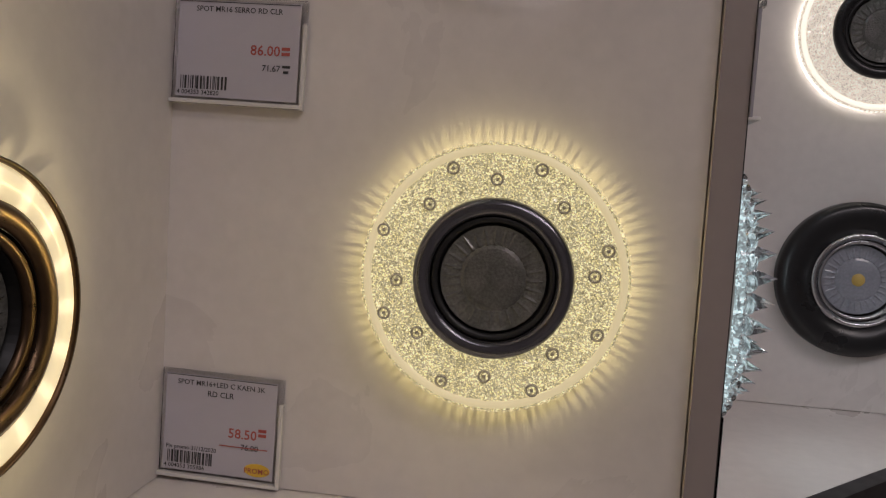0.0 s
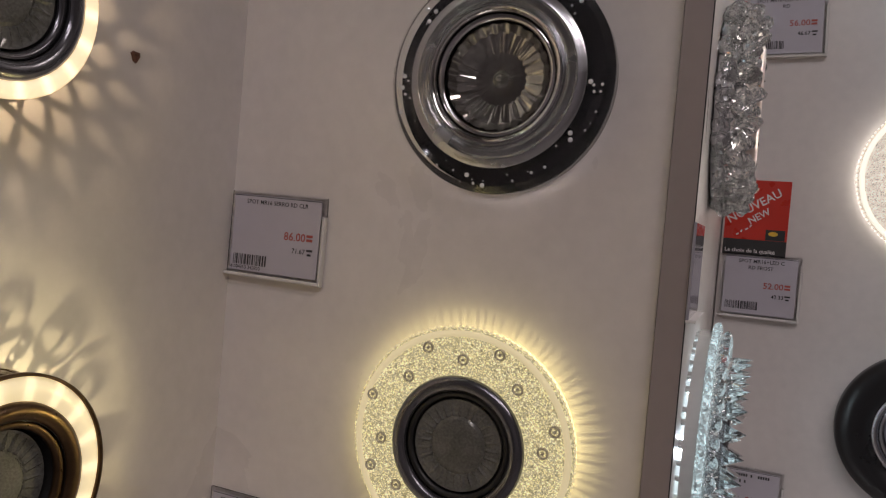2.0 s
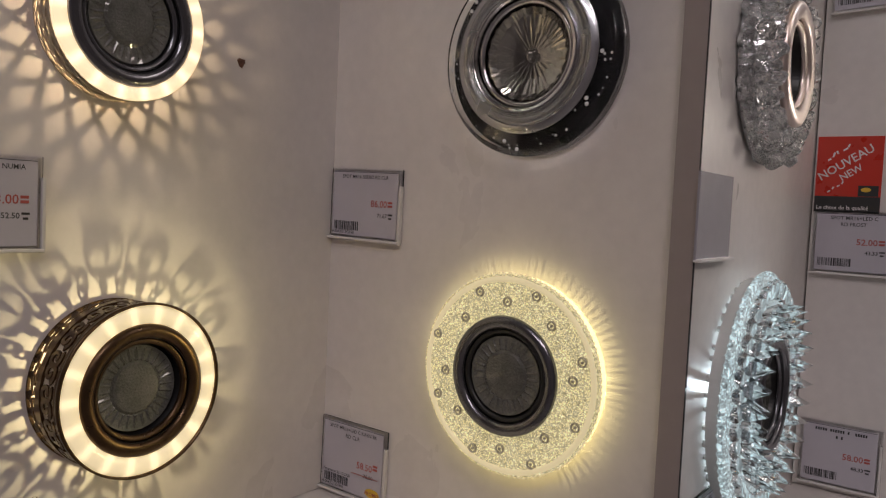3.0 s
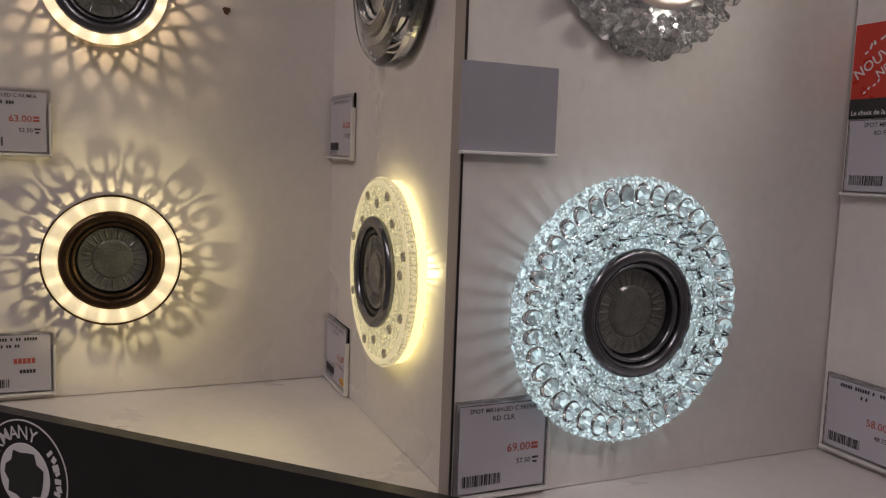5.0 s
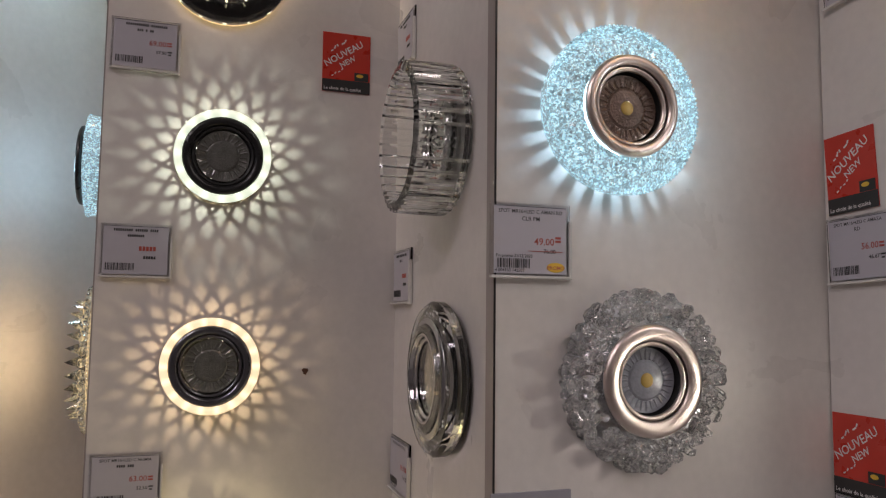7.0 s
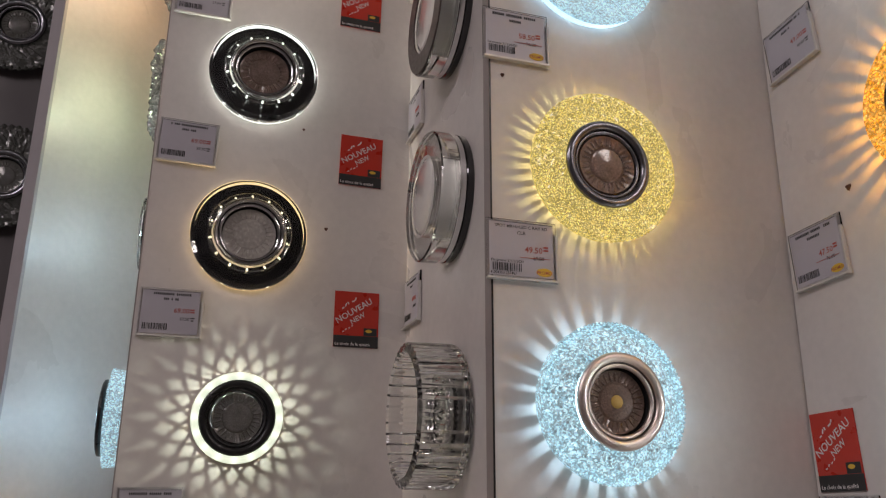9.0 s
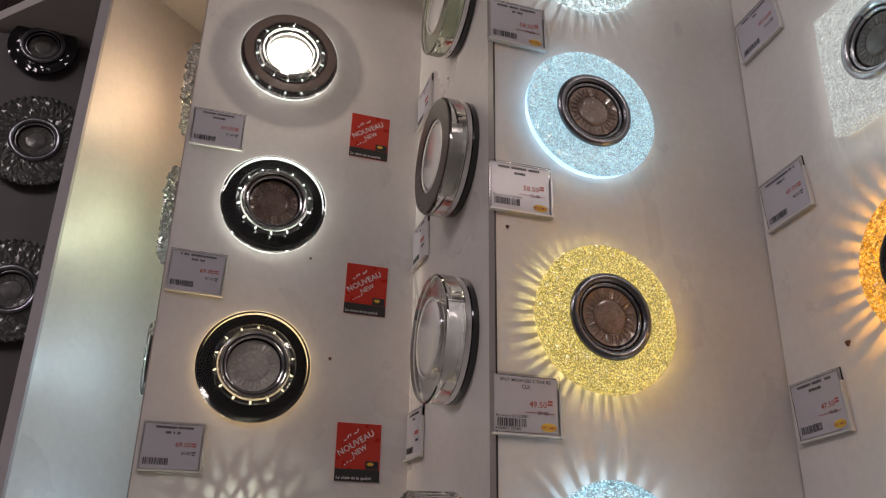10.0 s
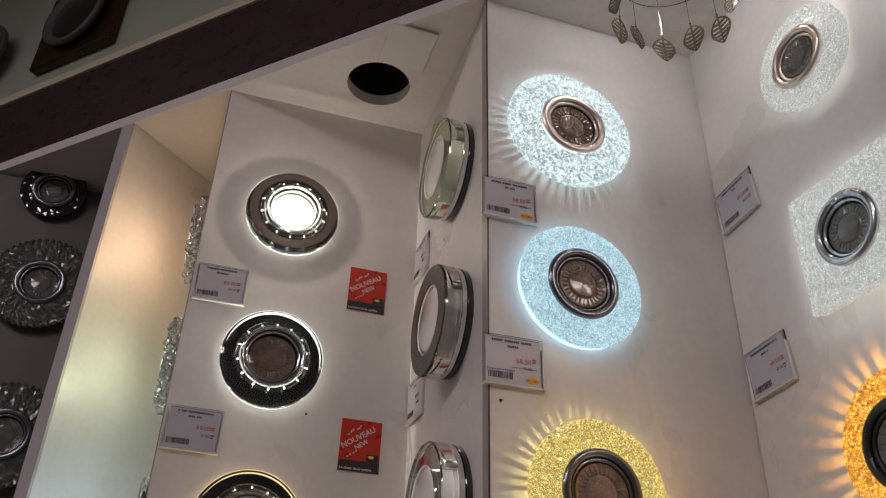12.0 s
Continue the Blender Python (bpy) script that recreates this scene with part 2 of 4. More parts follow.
for k, c, w in (("yellow", (1.0, 0.82, 0.30), 1.5), ("gold", (1.0, 0.70, 0.12), 3), ("ice", (0.45, 0.75, 1.0), 1.3), ("white", (0.62, 0.84, 1.0), 0.42), ("frost", (1.0, 0.92, 0.84), 1.8), ("amber", (1.0, 0.36, 0.02), 5), ("warm", (1.0, 0.66, 0.32), 6)):
    M["strip_" + k] = glow_mat("led_strip_" + k, c, w)
M["lattice"] = mat("cream_lattice_plastic", (0.45, 0.38, 0.28), 0.35, vary=0.1, grain=200)
M["sp_yellow"] = sparkle("glitter_acrylic_pale_yellow", (1.0, 0.86, 0.46), 0.56, 2200, 0.60, (0.36, 0.31, 0.22))
M["sp_gold"] = sparkle("glitter_acrylic_gold", (1.0, 0.79, 0.20), 0.60, 1700, 0.72, (0.28, 0.20, 0.07))
M["sp_ice"] = sparkle("glitter_acrylic_ice_blue", (0.58, 0.84, 1.0), 0.72, 1700, 0.50, (0.30, 0.31, 0.33))
M["sp_ice2"] = sparkle("crackle_acrylic_ice_blue", (0.58, 0.84, 1.0), 0.62, 900, 0.65, (0.35, 0.38, 0.40))
M["sp_white"] = sparkle("glitter_acrylic_white", (0.82, 0.96, 1.0), 0.70, 700, 0.60, (0.38, 0.40, 0.40))
M["sp_frost"] = sparkle("frosted_acrylic_white", (0.97, 1.0, 0.95), 0.42, 1700, 0.50, (0.40, 0.40, 0.40))
M["sp_peach"] = sparkle("smooth_acrylic_peach", (1.0, 0.88, 0.76), 0.62, 2600, 0.25, (0.45, 0.40, 0.36))
M["sp_amber"] = sparkle("glitter_acrylic_amber", (1.0, 0.42, 0.01), 0.85, 800, 0.55, (0.35, 0.16, 0.02))
M["sp_warm"] = sparkle("glitter_acrylic_warm", (1.0, 0.74, 0.42), 0.55, 1200, 0.6, (0.40, 0.34, 0.26))
M["sp_crystal"] = sparkle("cut_crystal_lit", (0.80, 0.95, 1.0), 0.50, 900, 0.70, (0.30, 0.33, 0.35), 0.05)
# Crystal of the next unit, its base colour darkened because that unit is unlit.
M["sp_dim"] = sparkle("crystal_darkened_as_unlit", (0.8, 0.8, 0.7), 0.004, 400, 0.8, (0.055, 0.055, 0.052), 0.25)
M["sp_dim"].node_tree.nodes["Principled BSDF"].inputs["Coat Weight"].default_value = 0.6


# ---------- mesh helpers ----------
def part(name, bm, material, parent=None, label="", smooth=False):
    if isinstance(bm, bpy.types.Mesh):
        me = bm
    else:
        me = bpy.data.meshes.new(name)
        bm.to_mesh(me)
        bm.free()
        if smooth:
            me.polygons.foreach_set("use_smooth", [True] * len(me.polygons))
    if not me.materials:
        me.materials.append(material)
    ob = new(name, me)
    if parent:
        ob.parent = parent
    if label:
        ob["label"] = label
    return ob


def box_bm(x0, x1, y0, y1, z0, z1, bevel=0.0):
    bm = bmesh.new()
    bmesh.ops.create_cube(bm, size=1)
    bmesh.ops.scale(bm, vec=(x1 - x0, y1 - y0, z1 - z0), verts=bm.verts)
    bmesh.ops.translate(bm, vec=((x0 + x1) / 2, (y0 + y1) / 2, (z0 + z1) / 2), verts=bm.verts)
    if bevel:
        bmesh.ops.bevel(bm, geom=bm.edges[:], offset=bevel, segments=2, affect="EDGES", profile=0.5)
    return bm


def lathe(profile, seg=72, closed=True, wobble=None):
    """Turns a profile of (radius, height) round the local z axis. A closed profile makes a ring with thickness."""
    bm = bmesh.new()
    rings = []
    for j, (r, h) in enumerate(profile):
        if r < 1e-6:
            rings.append([bm.verts.new((0, 0, h))] * seg)
            continue
        ring = []
        for i in range(seg):
            a = 2 * math.pi * i / seg
            rr = r if wobble is None else r + wobble(j, i)
            ring.append(bm.verts.new((rr * math.cos(a), rr * math.sin(a), h)))
        rings.append(ring)
    n = len(rings)
    for j in range(n if closed else n - 1):
        a, b = rings[j], rings[(j + 1) % n]
        for i in range(seg):
            k = (i + 1) % seg
            vs = []
            for v in (a[i], a[k], b[k], b[i]):
                if v not in vs:
                    vs.append(v)
            if len(vs) > 2:
                bm.faces.new(vs)
    bmesh.ops.recalc_face_normals(bm, faces=bm.faces[:])
    return bm


def prism(points, z0, z1):
    """A board with the outline given, from z0 to z1."""
    bm = bmesh.new()
    lo = [bm.verts.new((x, y, z0)) for x, y in points]
    hi = [bm.verts.new((x, y, z1)) for x, y in points]
    n = len(points)
    bm.faces.new(lo[::-1]), bm.faces.new(hi)
    for i in range(n):
        k = (i + 1) % n
        bm.faces.new((lo[i], lo[k], hi[k], hi[i]))
    bmesh.ops.recalc_face_normals(bm, faces=bm.faces[:])
    return bm


def ribbon(points, width_dirs, half, out_dirs, thick):
    """A strip that follows points, with its half width and its thickness."""
    bm = bmesh.new()
    rows = []
    for p, w, o in zip(points, width_dirs, out_dirs):
        p, w, o = Vector(p), Vector(w) * half, Vector(o) * thick
        rows.append([bm.verts.new(p - w), bm.verts.new(p + w), bm.verts.new(p + w + o), bm.verts.new(p - w + o)])
    for a, b in zip(rows, rows[1:]):
        for i in range(4):
            k = (i + 1) % 4
            bm.faces.new((a[i], a[k], b[k], b[i]))
    bm.faces.new(rows[0]), bm.faces.new(rows[-1][::-1])
    bmesh.ops.recalc_face_normals(bm, faces=bm.faces[:])
    return bm


def merge(*bms):
    out = bmesh.new()
    for b in bms:
        me = bpy.data.meshes.new("t")
        b.to_mesh(me)
        b.free()
        out.from_mesh(me)
        bpy.data.meshes.remove(me)
    return out


_texts = {}


def text_mesh(s, size):
    if (s, size) not in _texts:
        c = bpy.data.curves.new("t", "FONT")
        c.body, c.size, c.resolution_u = s, size, 2
        c.offset = size * 0.012
        o = bpy.data.objects.new("t", c)
        me = bpy.data.meshes.new_from_object(o)
        bpy.data.objects.remove(o)
        _texts[(s, size)] = me
    return _texts[(s, size)].copy()


PANEL = {
    "A": (Vector((-0.153, 0, 0)), Vector((0, 1, 0))),
    "B": (Vector((0, 0.354, 0)), Vector((1, 0, 0))),
    "C": (Vector((0.094, 0, 0)), Vector((0, 1, 0))),
    "D": (Vector((0, 0.606, 0)), Vector((1, 0, 0))),
    "Z": (Vector((0, 0.107, 0)), Vector((1, 0, 0))),
    "W": (Vector((-0.45, 0, 0)), Vector((0, 1, 0))),
}


def on_panel(p, u, z, off=0.0, turn=0.0):
    """The pose of a thing on a panel: its x runs along the panel, its y up, its z out of the panel."""
    o, ax = PANEL[p]
    up = Vector((0, 0, 1))
    n = ax.cross(up)
    m = Matrix((ax, up, n)).transposed().to_4x4()
    m.translation = o + ax * u + up * z + n * off
    return m @ pose(0, 0, 0, 0, 0, turn)


def thing(name, m, label, category, group=""):
    e = new(name)
    e.empty_display_size = 0.02
    e.matrix_world = m
    return tagged(e, label, category, group)


# ---------- the display unit ----------
def diag(c, s, z=0.0):
    """A point on a line that runs along the unit's front; s goes along it, c sets it back."""
    return ((s - c) / 2, (s + c) / 2)


def structure(name, bm, material, label, smooth=False):
    return tagged(part(name, bm, material, smooth=smooth), label, "structure", kind="structure")


ZB, ZT = 1.313, 2.463
structure("wall_panel_a", box_bm(-0.165, -0.153, 0.1022, 0.3546, ZB, ZT), M["board"], "white laminate display board with a row of lit spotlights")
structure("wall_panel_b", box_bm(-0.1536, 0.0814, 0.354, 0.366, ZB, ZT), M["board"], "white laminate display board with glass spotlights")
cp = structure("wall_panel_c", box_bm(0.0822, 0.094, 0.3512, 0.6180, ZB, ZT), M["board"], "white laminate display board with crystal spotlights")
structure("trim_edge_c", box_bm(0.0821, 0.0941, 0.3500, 0.3511, ZB, ZT), M["edge"], "brown edge banding on the board's front end")
structure("trim_joint_c", box_bm(0.0938, 0.0946, 0.3502, 0.3514, ZB, ZT), M["black"], "thin dark joint beside the edge banding")
structure("trim_edge_a", box_bm(-0.1651, -0.1529, 0.1010, 0.1021, ZB, ZT), M["edge"], "brown edge banding on the board's front end")
structure("wall_panel_d", box_bm(0.0953, 0.3402, 0.606, 0.618, ZB, ZT), M["board"], "white laminate display board with frosted spotlights")
structure("wall_panel_e", box_bm(0.3403, 0.352, 0.600, 0.84, ZB, ZT, 0.0006), M["board"], "white laminate display board")
structure("wall_panel_z", box_bm(-0.412, -0.1648, 0.107, 0.119, ZB, ZT), M["board"], "white laminate display board")
# end board, square to the unit's front
a0, a1 = diag(0.252, -0.283), diag(0.52, -0.283)
b0, b1 = diag(0.252, -0.311), diag(0.52, -0.311)
structure("wall_end_board", prism([a0, b0, b1, a1], ZB, ZT), M["board"], "white end board glowing with the light of the spotlights beside it")
c0, c1 = diag(0.247, -0.283), diag(0.2518, -0.283)
d0, d1 = diag(0.247, -0.311), diag(0.2518, -0.311)
structure("trim_end_board", prism([c0, d0, d1, c1], ZB, ZT), M["grey_edge"], "front edge of the end board, greyed as unlit")
base = [diag(0.252, -0.31), diag(0.252, 1.3), diag(0.85, 1.3), diag(0.85, -0.31)]
structure("floor_board", prism(base, ZB - 0.018, ZB - 0.0005), M["board"], "white laminate base board of the display")
structure("fascia_front", prism([diag(0.238, -1.2), diag(0.238, 1.3), diag(0.2515, 1.3), diag(0.2515, -1.2)], 1.14, 1.3195), M["black"], "black front fascia with printed emblems")
structure("cabinet_below", prism([diag(0.26, -1.2), diag(0.26, 1.3), diag(0.85, 1.3), diag(0.85, -1.2)], 0.0, 1.12), M["maroon"], "dark maroon base cabinet")


def ceiling_board():
    bm = bmesh.new()
    edges = []
    for pts in ([diag(0.248, -1.4), diag(0.248, 1.3), diag(0.85, 1.3), diag(0.85, -1.4)],
                [(-0.078 + 0.039 * math.cos(a), 0.274 + 0.039 * math.sin(a)) for a in np.linspace(0, 2 * math.pi, 48, endpoint=False)]):
        vs = [bm.verts.new((x, y, ZT + 0.0005)) for x, y in pts]
        edges += [bm.edges.new((vs[i], vs[(i + 1) % len(vs)])) for i in range(len(vs))]
    bmesh.ops.triangle_fill(bm, use_beauty=True, edges=edges)
    faces = bm.faces[:]
    r = bmesh.ops.extrude_face_region(bm, geom=faces)
    bmesh.ops.translate(bm, vec=(0, 0, 0.016), verts=[v for v in r["geom"] if isinstance(v, bmesh.types.BMVert)])
    bmesh.ops.recalc_face_normals(bm, faces=bm.faces[:])
    return bm


structure("ceiling", ceiling_board(), M["board"], "white top board with a round cut-out")
# Closed black tube stands in for the shade above the cut-out.
ring = structure("ceiling_hole_dark_tube", lathe([(0.0393, 0.0), (0.0393, 0.06), (0.0, 0.06)], 48, False), M["can"], "black tube standing in for the shade above the round cut-out")
ring.matrix_world = pose(-0.078, 0.274, ZT + 0.017)
# Thin pale square just below the top board, beside the cut-out.
structure("ceiling_pale_square", box_bm(-0.035, 0.030, 0.262, 0.318, ZT - 0.003, ZT - 0.0002, 0.001), M["white_disc"], "pale thin square on the underside of the top board")
structure("beam_front", prism([diag(0.246, -1.4), diag(0.246, 1.3), diag(0.2605, 1.3), diag(0.2605, -1.4)], 2.4805, 2.606), M["maroon"], "dark maroon beam over the display")
structure("trim_beam", prism([diag(0.243, -1.4), diag(0.243, 1.3), diag(0.30, 1.3), diag(0.30, -1.4)], 2.608, 2.622), M["cream"], "cream edge of the upper shelf")
structure("wall_upper", prism([diag(0.36, -1.4), diag(0.36, 1.3), diag(0.38, 1.3), diag(0.38, -1.4)], 2.6225, 3.19), M["upper"], "grey green panel of the upper display")
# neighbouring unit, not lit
structure("wall_panel_w", box_bm(-0.462, -0.45, -0.32, 0.03, ZB, 2.455, 0.0006), M["far_board"], "display board of the next unit, coloured dark as unlit")
structure("wall_back_w", prism([diag(0.53, -1.2), diag(0.53, -0.33), diag(0.56, -0.33), diag(0.56, -1.2)], ZB, 2.455), M["far_board"], "back of the next unit, coloured dark as unlit")
structure("floor_board_w", prism([diag(0.252, -1.2), diag(0.252, -0.3115), diag(0.85, -0.3115), diag(0.85, -1.2)], ZB - 0.018, ZB - 0.0005), M["far_board"], "base board of the next unit, coloured dark as unlit")
# the shop round it
structure("floor", box_bm(-3.5, 4.5, -3.5, 4.5, -0.05, 0), M["floor"], "grey shop floor")
structure("shop_ceiling", box_bm(-3.5, 4.5, -3.5, 4.5, 3.2, 3.25), M["wall"], "dim shop ceiling")
structure("wall_south", box_bm(-3.5, 4.5, -3.55, -3.5, 0, 3.2), M["wall"], "plain shop wall")
structure("wall_north", box_bm(-3.5, 4.5, 4.5, 4.55, 0, 3.2), M["wall"], "plain shop wall")
structure("wall_east", box_bm(4.5, 4.55, -3.5, 4.5, 0, 3.2), M["wall"], "plain shop wall")
structure("wall_west", box_bm(-3.55, -3.5, -3.5, 4.5, 0, 3.2), M["wall"], "plain shop wall")


# ---------- spotlights ----------
LAMPS = "spotlights on the display boards"


def thrown(e, h, watts, colour):
    """An added spot, standing in for the light that a lit disc or ring throws forward into the bay."""
    d = bpy.data.lights.new("disc_light", "SPOT")
    d.energy, d.color, d.shadow_soft_size, d.spot_size, d.spot_blend = watts, colour, 0.0, math.radians(172), 1.0
    ob = new("disc_light", d)
    ob.parent = e
    ob.matrix_local = pose(0, 0, h, 180, 0, 0)
    return ob


def point(parent, h, watts, colour, radius=0.0015):
    d = bpy.data.lights.new("lamp_stand_in_light", "POINT")
    d.energy, d.color, d.shadow_soft_size = watts, colour, radius
    o = new("lamp_stand_in_light", d)
    o.parent, o.location = parent, (0, 0, h)
    return o


def insert(e, r, h, ring="gunmetal", lens="lens", depth=0.009, lit=False, face="cells", wide=0.0075, lip=""):
    """The lamp's middle: a ring, its black cup, the lens with its facets and the chip behind it."""
    ri = r - wide
    part("ring", lathe([(ri, h - 0.003), (ri + 0.0008, h), (ri + 0.002, h + 0.0006), (r - 0.003, h + 0.0012), (r - 0.0006, h), (r, h - 0.002), (r - 0.001, h - 0.004)], 80), M[ring], e, ring.replace("_", " ") + " ring", True)
    part("inner_lip", lathe([(ri - 0.003, h - 0.0045), (ri - 0.0028, h - 0.0028), (ri - 0.0006, h - 0.0016), (ri, h - 0.0032), (ri - 0.0005, h - 0.005)], 72), M[lip or (ring if ring != "black_metal" else "can")], e, smooth=True)
    part("cup", lathe([(ri - 0.0005, h - 0.004), (ri - 0.0035, h - depth), (0.0, h - depth), (0.0, h - depth - 0.001), (ri - 0.0005, h - depth - 0.001), (ri + 0.0005, h - 0.004), (ri + 0.0012, h - 0.0012), (ri + 0.0002, h - 0.0012)], 64, False), M["can"], e)
    rl = ri - 0.0036
    if lit:
        part("lamp_face", lathe([(0, h - depth + 0.003), (rl * 0.6, h - depth + 0.003), (rl, h - depth + 0.001)], 48, False), M["lamp_on"], e, "glowing lamp face")
        return
    if face == "rays":
        n = 48
        part("reflector", lathe([(rl, h - 0.005), (rl * 0.85, h - depth + 0.0035), (rl * 0.5, h - depth + 0.0015), (rl * 0.1, h - depth + 0.0008)], n * 2, False, lambda j, i: (0.0004 if (i // 2 + j) % 2 else -0.0004)), M["facet"], e, "silver faceted reflector")
        part("bulb", lathe([(0, h - depth + 0.006), (0.0022, h - depth + 0.005), (0.003, h - depth + 0.002), (0.0045, h - depth + 0.0006)], 9, False), M["facet"], e, smooth=True)
        part("cover_glass", lathe([(0, h - 0.0045), (rl, h - 0.0045), (rl, h - 0.0055), (0, h - 0.0055)], 48, False), M["glass"], e)
        return
    part("lens", lathe([(rl, h - depth + 0.0005), (rl * 0.97, h - depth + 0.003), (rl * 0.62, h - depth + 0.0026), (rl * 0.55, h - depth + 0.0035), (rl * 0.3, h - depth + 0.0042), (0, h - depth + 0.0044)], 60, False), M[lens], e)
    part("fluted_ring", lathe([(rl * 0.98, h - depth + 0.0036), (rl * 0.84, h - depth + 0.0030), (rl * 0.66, h - depth + 0.0030)], 36, False, lambda j, i: ((0.0007 if i % 2 else -0.0007) if j == 1 else 0)), M[lens], e)
    fins = lathe([(rl * 0.60, h - depth + 0.0024), (rl * 0.64, h - depth + 0.0028), (rl * 0.93, h - depth + 0.0028), (rl * 0.97, h - depth + 0.0024)], 84, False)
    fins.verts.ensure_lookup_table()
    for k, v in enumerate(fins.verts):
        if k // 84 in (1, 2) and k % 3 == 0:
            v.co.z += 0.0008
    part("lens_flute", fins, M[lens], e)
    if face != "chip":
        dome = lathe([(rl * 0.5 * (1 - q / 8), h - depth + 0.0040 + 0.0005 * q / 8) for q in range(8)] + [(0, h - depth + 0.0046)], 28, False)
        part("lens_dome", dome, M[lens], e)
    if face == "chip":
        part("led_chip", lathe([(0, h - depth + 0.0052), (0.004, h - depth + 0.0050), (0.0046, h - depth + 0.0042)], 24, False), M["chip"], e, "yellow led chip", True)


def grid_disc(r0, r1, h, dome, rows, seg, jit, seed, back=0.007):
    """A ring of acrylic whose front is broken into small facets."""
    rnd = random.Random(seed)
    prof = []
    for j in range(rows + 1):
        f = j / rows
        prof.append((r0 + (r1 - r0) * f, h + dome * math.sin(math.pi * (0.35 + 0.65 * f)) - (dome * 0.9 if dome else 0)))
    prof += [(r1 + 0.0004, h - 0.0028), (r1 - 0.0008, back), (r0, back)]
    bm = lathe(prof, seg)
    for v in bm.verts:
        if v.co.z > h - 0.002 - dome and r0 + 0.001 < v.co.xy.length < r1 - 0.0004:
            v.co += Vector((rnd.uniform(-1, 1), rnd.uniform(-1, 1), rnd.uniform(-1, 1))) * jit
    return bm


def bead(r):
    bm = bmesh.new()
    bmesh.ops.create_icosphere(bm, subdivisions=1, radius=r)
    return bm


def beads(n, rad, h, size, tall, wide=1.0, loose=0.0):
    """A rim of small beads."""
    out = bmesh.new()
    me = bpy.data.meshes.new("t")
    b = bead(1)
    b.to_mesh(me)
    b.free()
    rnd = random.Random(n)
    for i in range(n):
        a = 2 * math.pi * (i + rnd.uniform(-loose, loose)) / n
        k = len(out.verts)
        out.from_mesh(me)
        out.verts.ensure_lookup_table()
        m = Matrix.Rotation(a, 4, "Z") @ Matrix.Translation((rad, 0, h)) @ Matrix.Diagonal((size, size * wide * (1 + rnd.uniform(-1, 1) * loose * 1.6), tall, 1))
        for v in out.verts[k:]:
            v.co = m @ v.co
    bpy.data.meshes.remove(me)
    return out


def glitter_spot(p, u, z, R, rb, skin, ring, label, watts, colour, throw=0.0, teeth=72, lens="lens", dome=0.0, studs=0, h=0.012, seed=1, rows=11, gap=0.27, jit=0.0004, face="cells", reach=1.4, strip="", front_watts=0.0, rim="", bright=False, blur=0.0034):
    e = thing("recessed_spotlight", on_panel(p, u, z), label, "spotlight", LAMPS)
    part("acrylic_disc", grid_disc(rb - 0.002, R, h, dome, rows, 120, jit, seed), M[skin], e, "glowing textured acrylic disc")
    part("beaded_rim", beads(110, R, h - 0.0022, 0.0011, 0.0016), M[rim or skin], e)
    if rim:
        part("clear_rim", lathe([(R - 0.0046, h - 0.001), (R - 0.0040, h + 0.0007), (R - 0.0012, h + 0.0005), (R - 0.0006, h - 0.001)], 110), M[rim], e, "smooth clear outer rim", True)
    # Skirt and teeth added under the disc to cut its light into short rays.
    low = 0.0056 * (1 - 1 / reach)
    part("ray_cutoff_skirt", lathe([(R - 0.0022, low), (R - 0.0010, low), (R - 0.0010, 0.0072), (R - 0.0022, 0.0072)], 110), M[strip if bright else skin], e)
    part("ray_cutting_teeth", beads(teeth, R - 0.0035, low * 0.5, 0.0016, low * 1.1, (2 * math.pi * (R - 0.0035) / teeth) * gap / 0.0016, 0.16), M["glass_rim"], e)
    if strip:
        part("led_strip", lathe([(R - 0.0075, 0.0052), (R - 0.0068, 0.0052), (R - 0.0068, 0.0066), (R - 0.0075, 0.0066)], 96), M[strip], e, "lit led strip under the disc")
    rnd = random.Random(seed)
    me = None
    for i in range(studs):
        a, rr = 2 * math.pi * i / studs + rnd.uniform(-0.1, 0.1), (rb + R) / 2 + (0.0045 if i % 2 else -0.004) + rnd.uniform(-0.001, 0.001)
        if me is None:
            s = part("crystal_stud", merge(lathe([(0.0018, 0), (0.0029, 0), (0.0026, 0.0010), (0.0020, 0.0010)], 18), lathe([(0.0008, 0), (0.0007, 0.0008), (0, 0.0010)], 10, False)), M["stud"], e, "clear faceted crystal stud", True)
            me = s.data
        else:
            s = part("crystal_stud", me, M["stud"], e)
        s.location = (rr * math.cos(a), rr * math.sin(a), h + dome * 0.1 + 0.0002)
    hi = h + 0.004 + dome * 0.35
    insert(e, rb, hi, ring, lens, depth=min(0.012, hi - 0.0094), face=face, lip="can" if studs else "")
    if throw:
        thrown(e, hi + 0.003, throw, colour)
    # Extra point before the disc, added to brighten the neighbouring board.
    if front_watts:
        point(e, hi + 0.012, front_watts, colour, 0.010)
    if watts:
        point(e, 0.0056, watts, colour, blur)
    return e


def box_ring(a, b, z0, z1):
    """A thin square wall, from half width a to b."""
    bm = bmesh.new()
    rings = [[bm.verts.new((sx * q, sy * q, z)) for sx, sy in ((1, 1), (-1, 1), (-1, -1), (1, -1))] for q, z in ((a, z0), (b, z0), (b, z1), (a, z1))]
    for j in range(4):
        for i in range(4):
            bm.faces.new((rings[j][i], rings[j][(i + 1) % 4], rings[(j + 1) % 4][(i + 1) % 4], rings[(j + 1) % 4][i]))
    bmesh.ops.recalc_face_normals(bm, faces=bm.faces[:])
    return bm


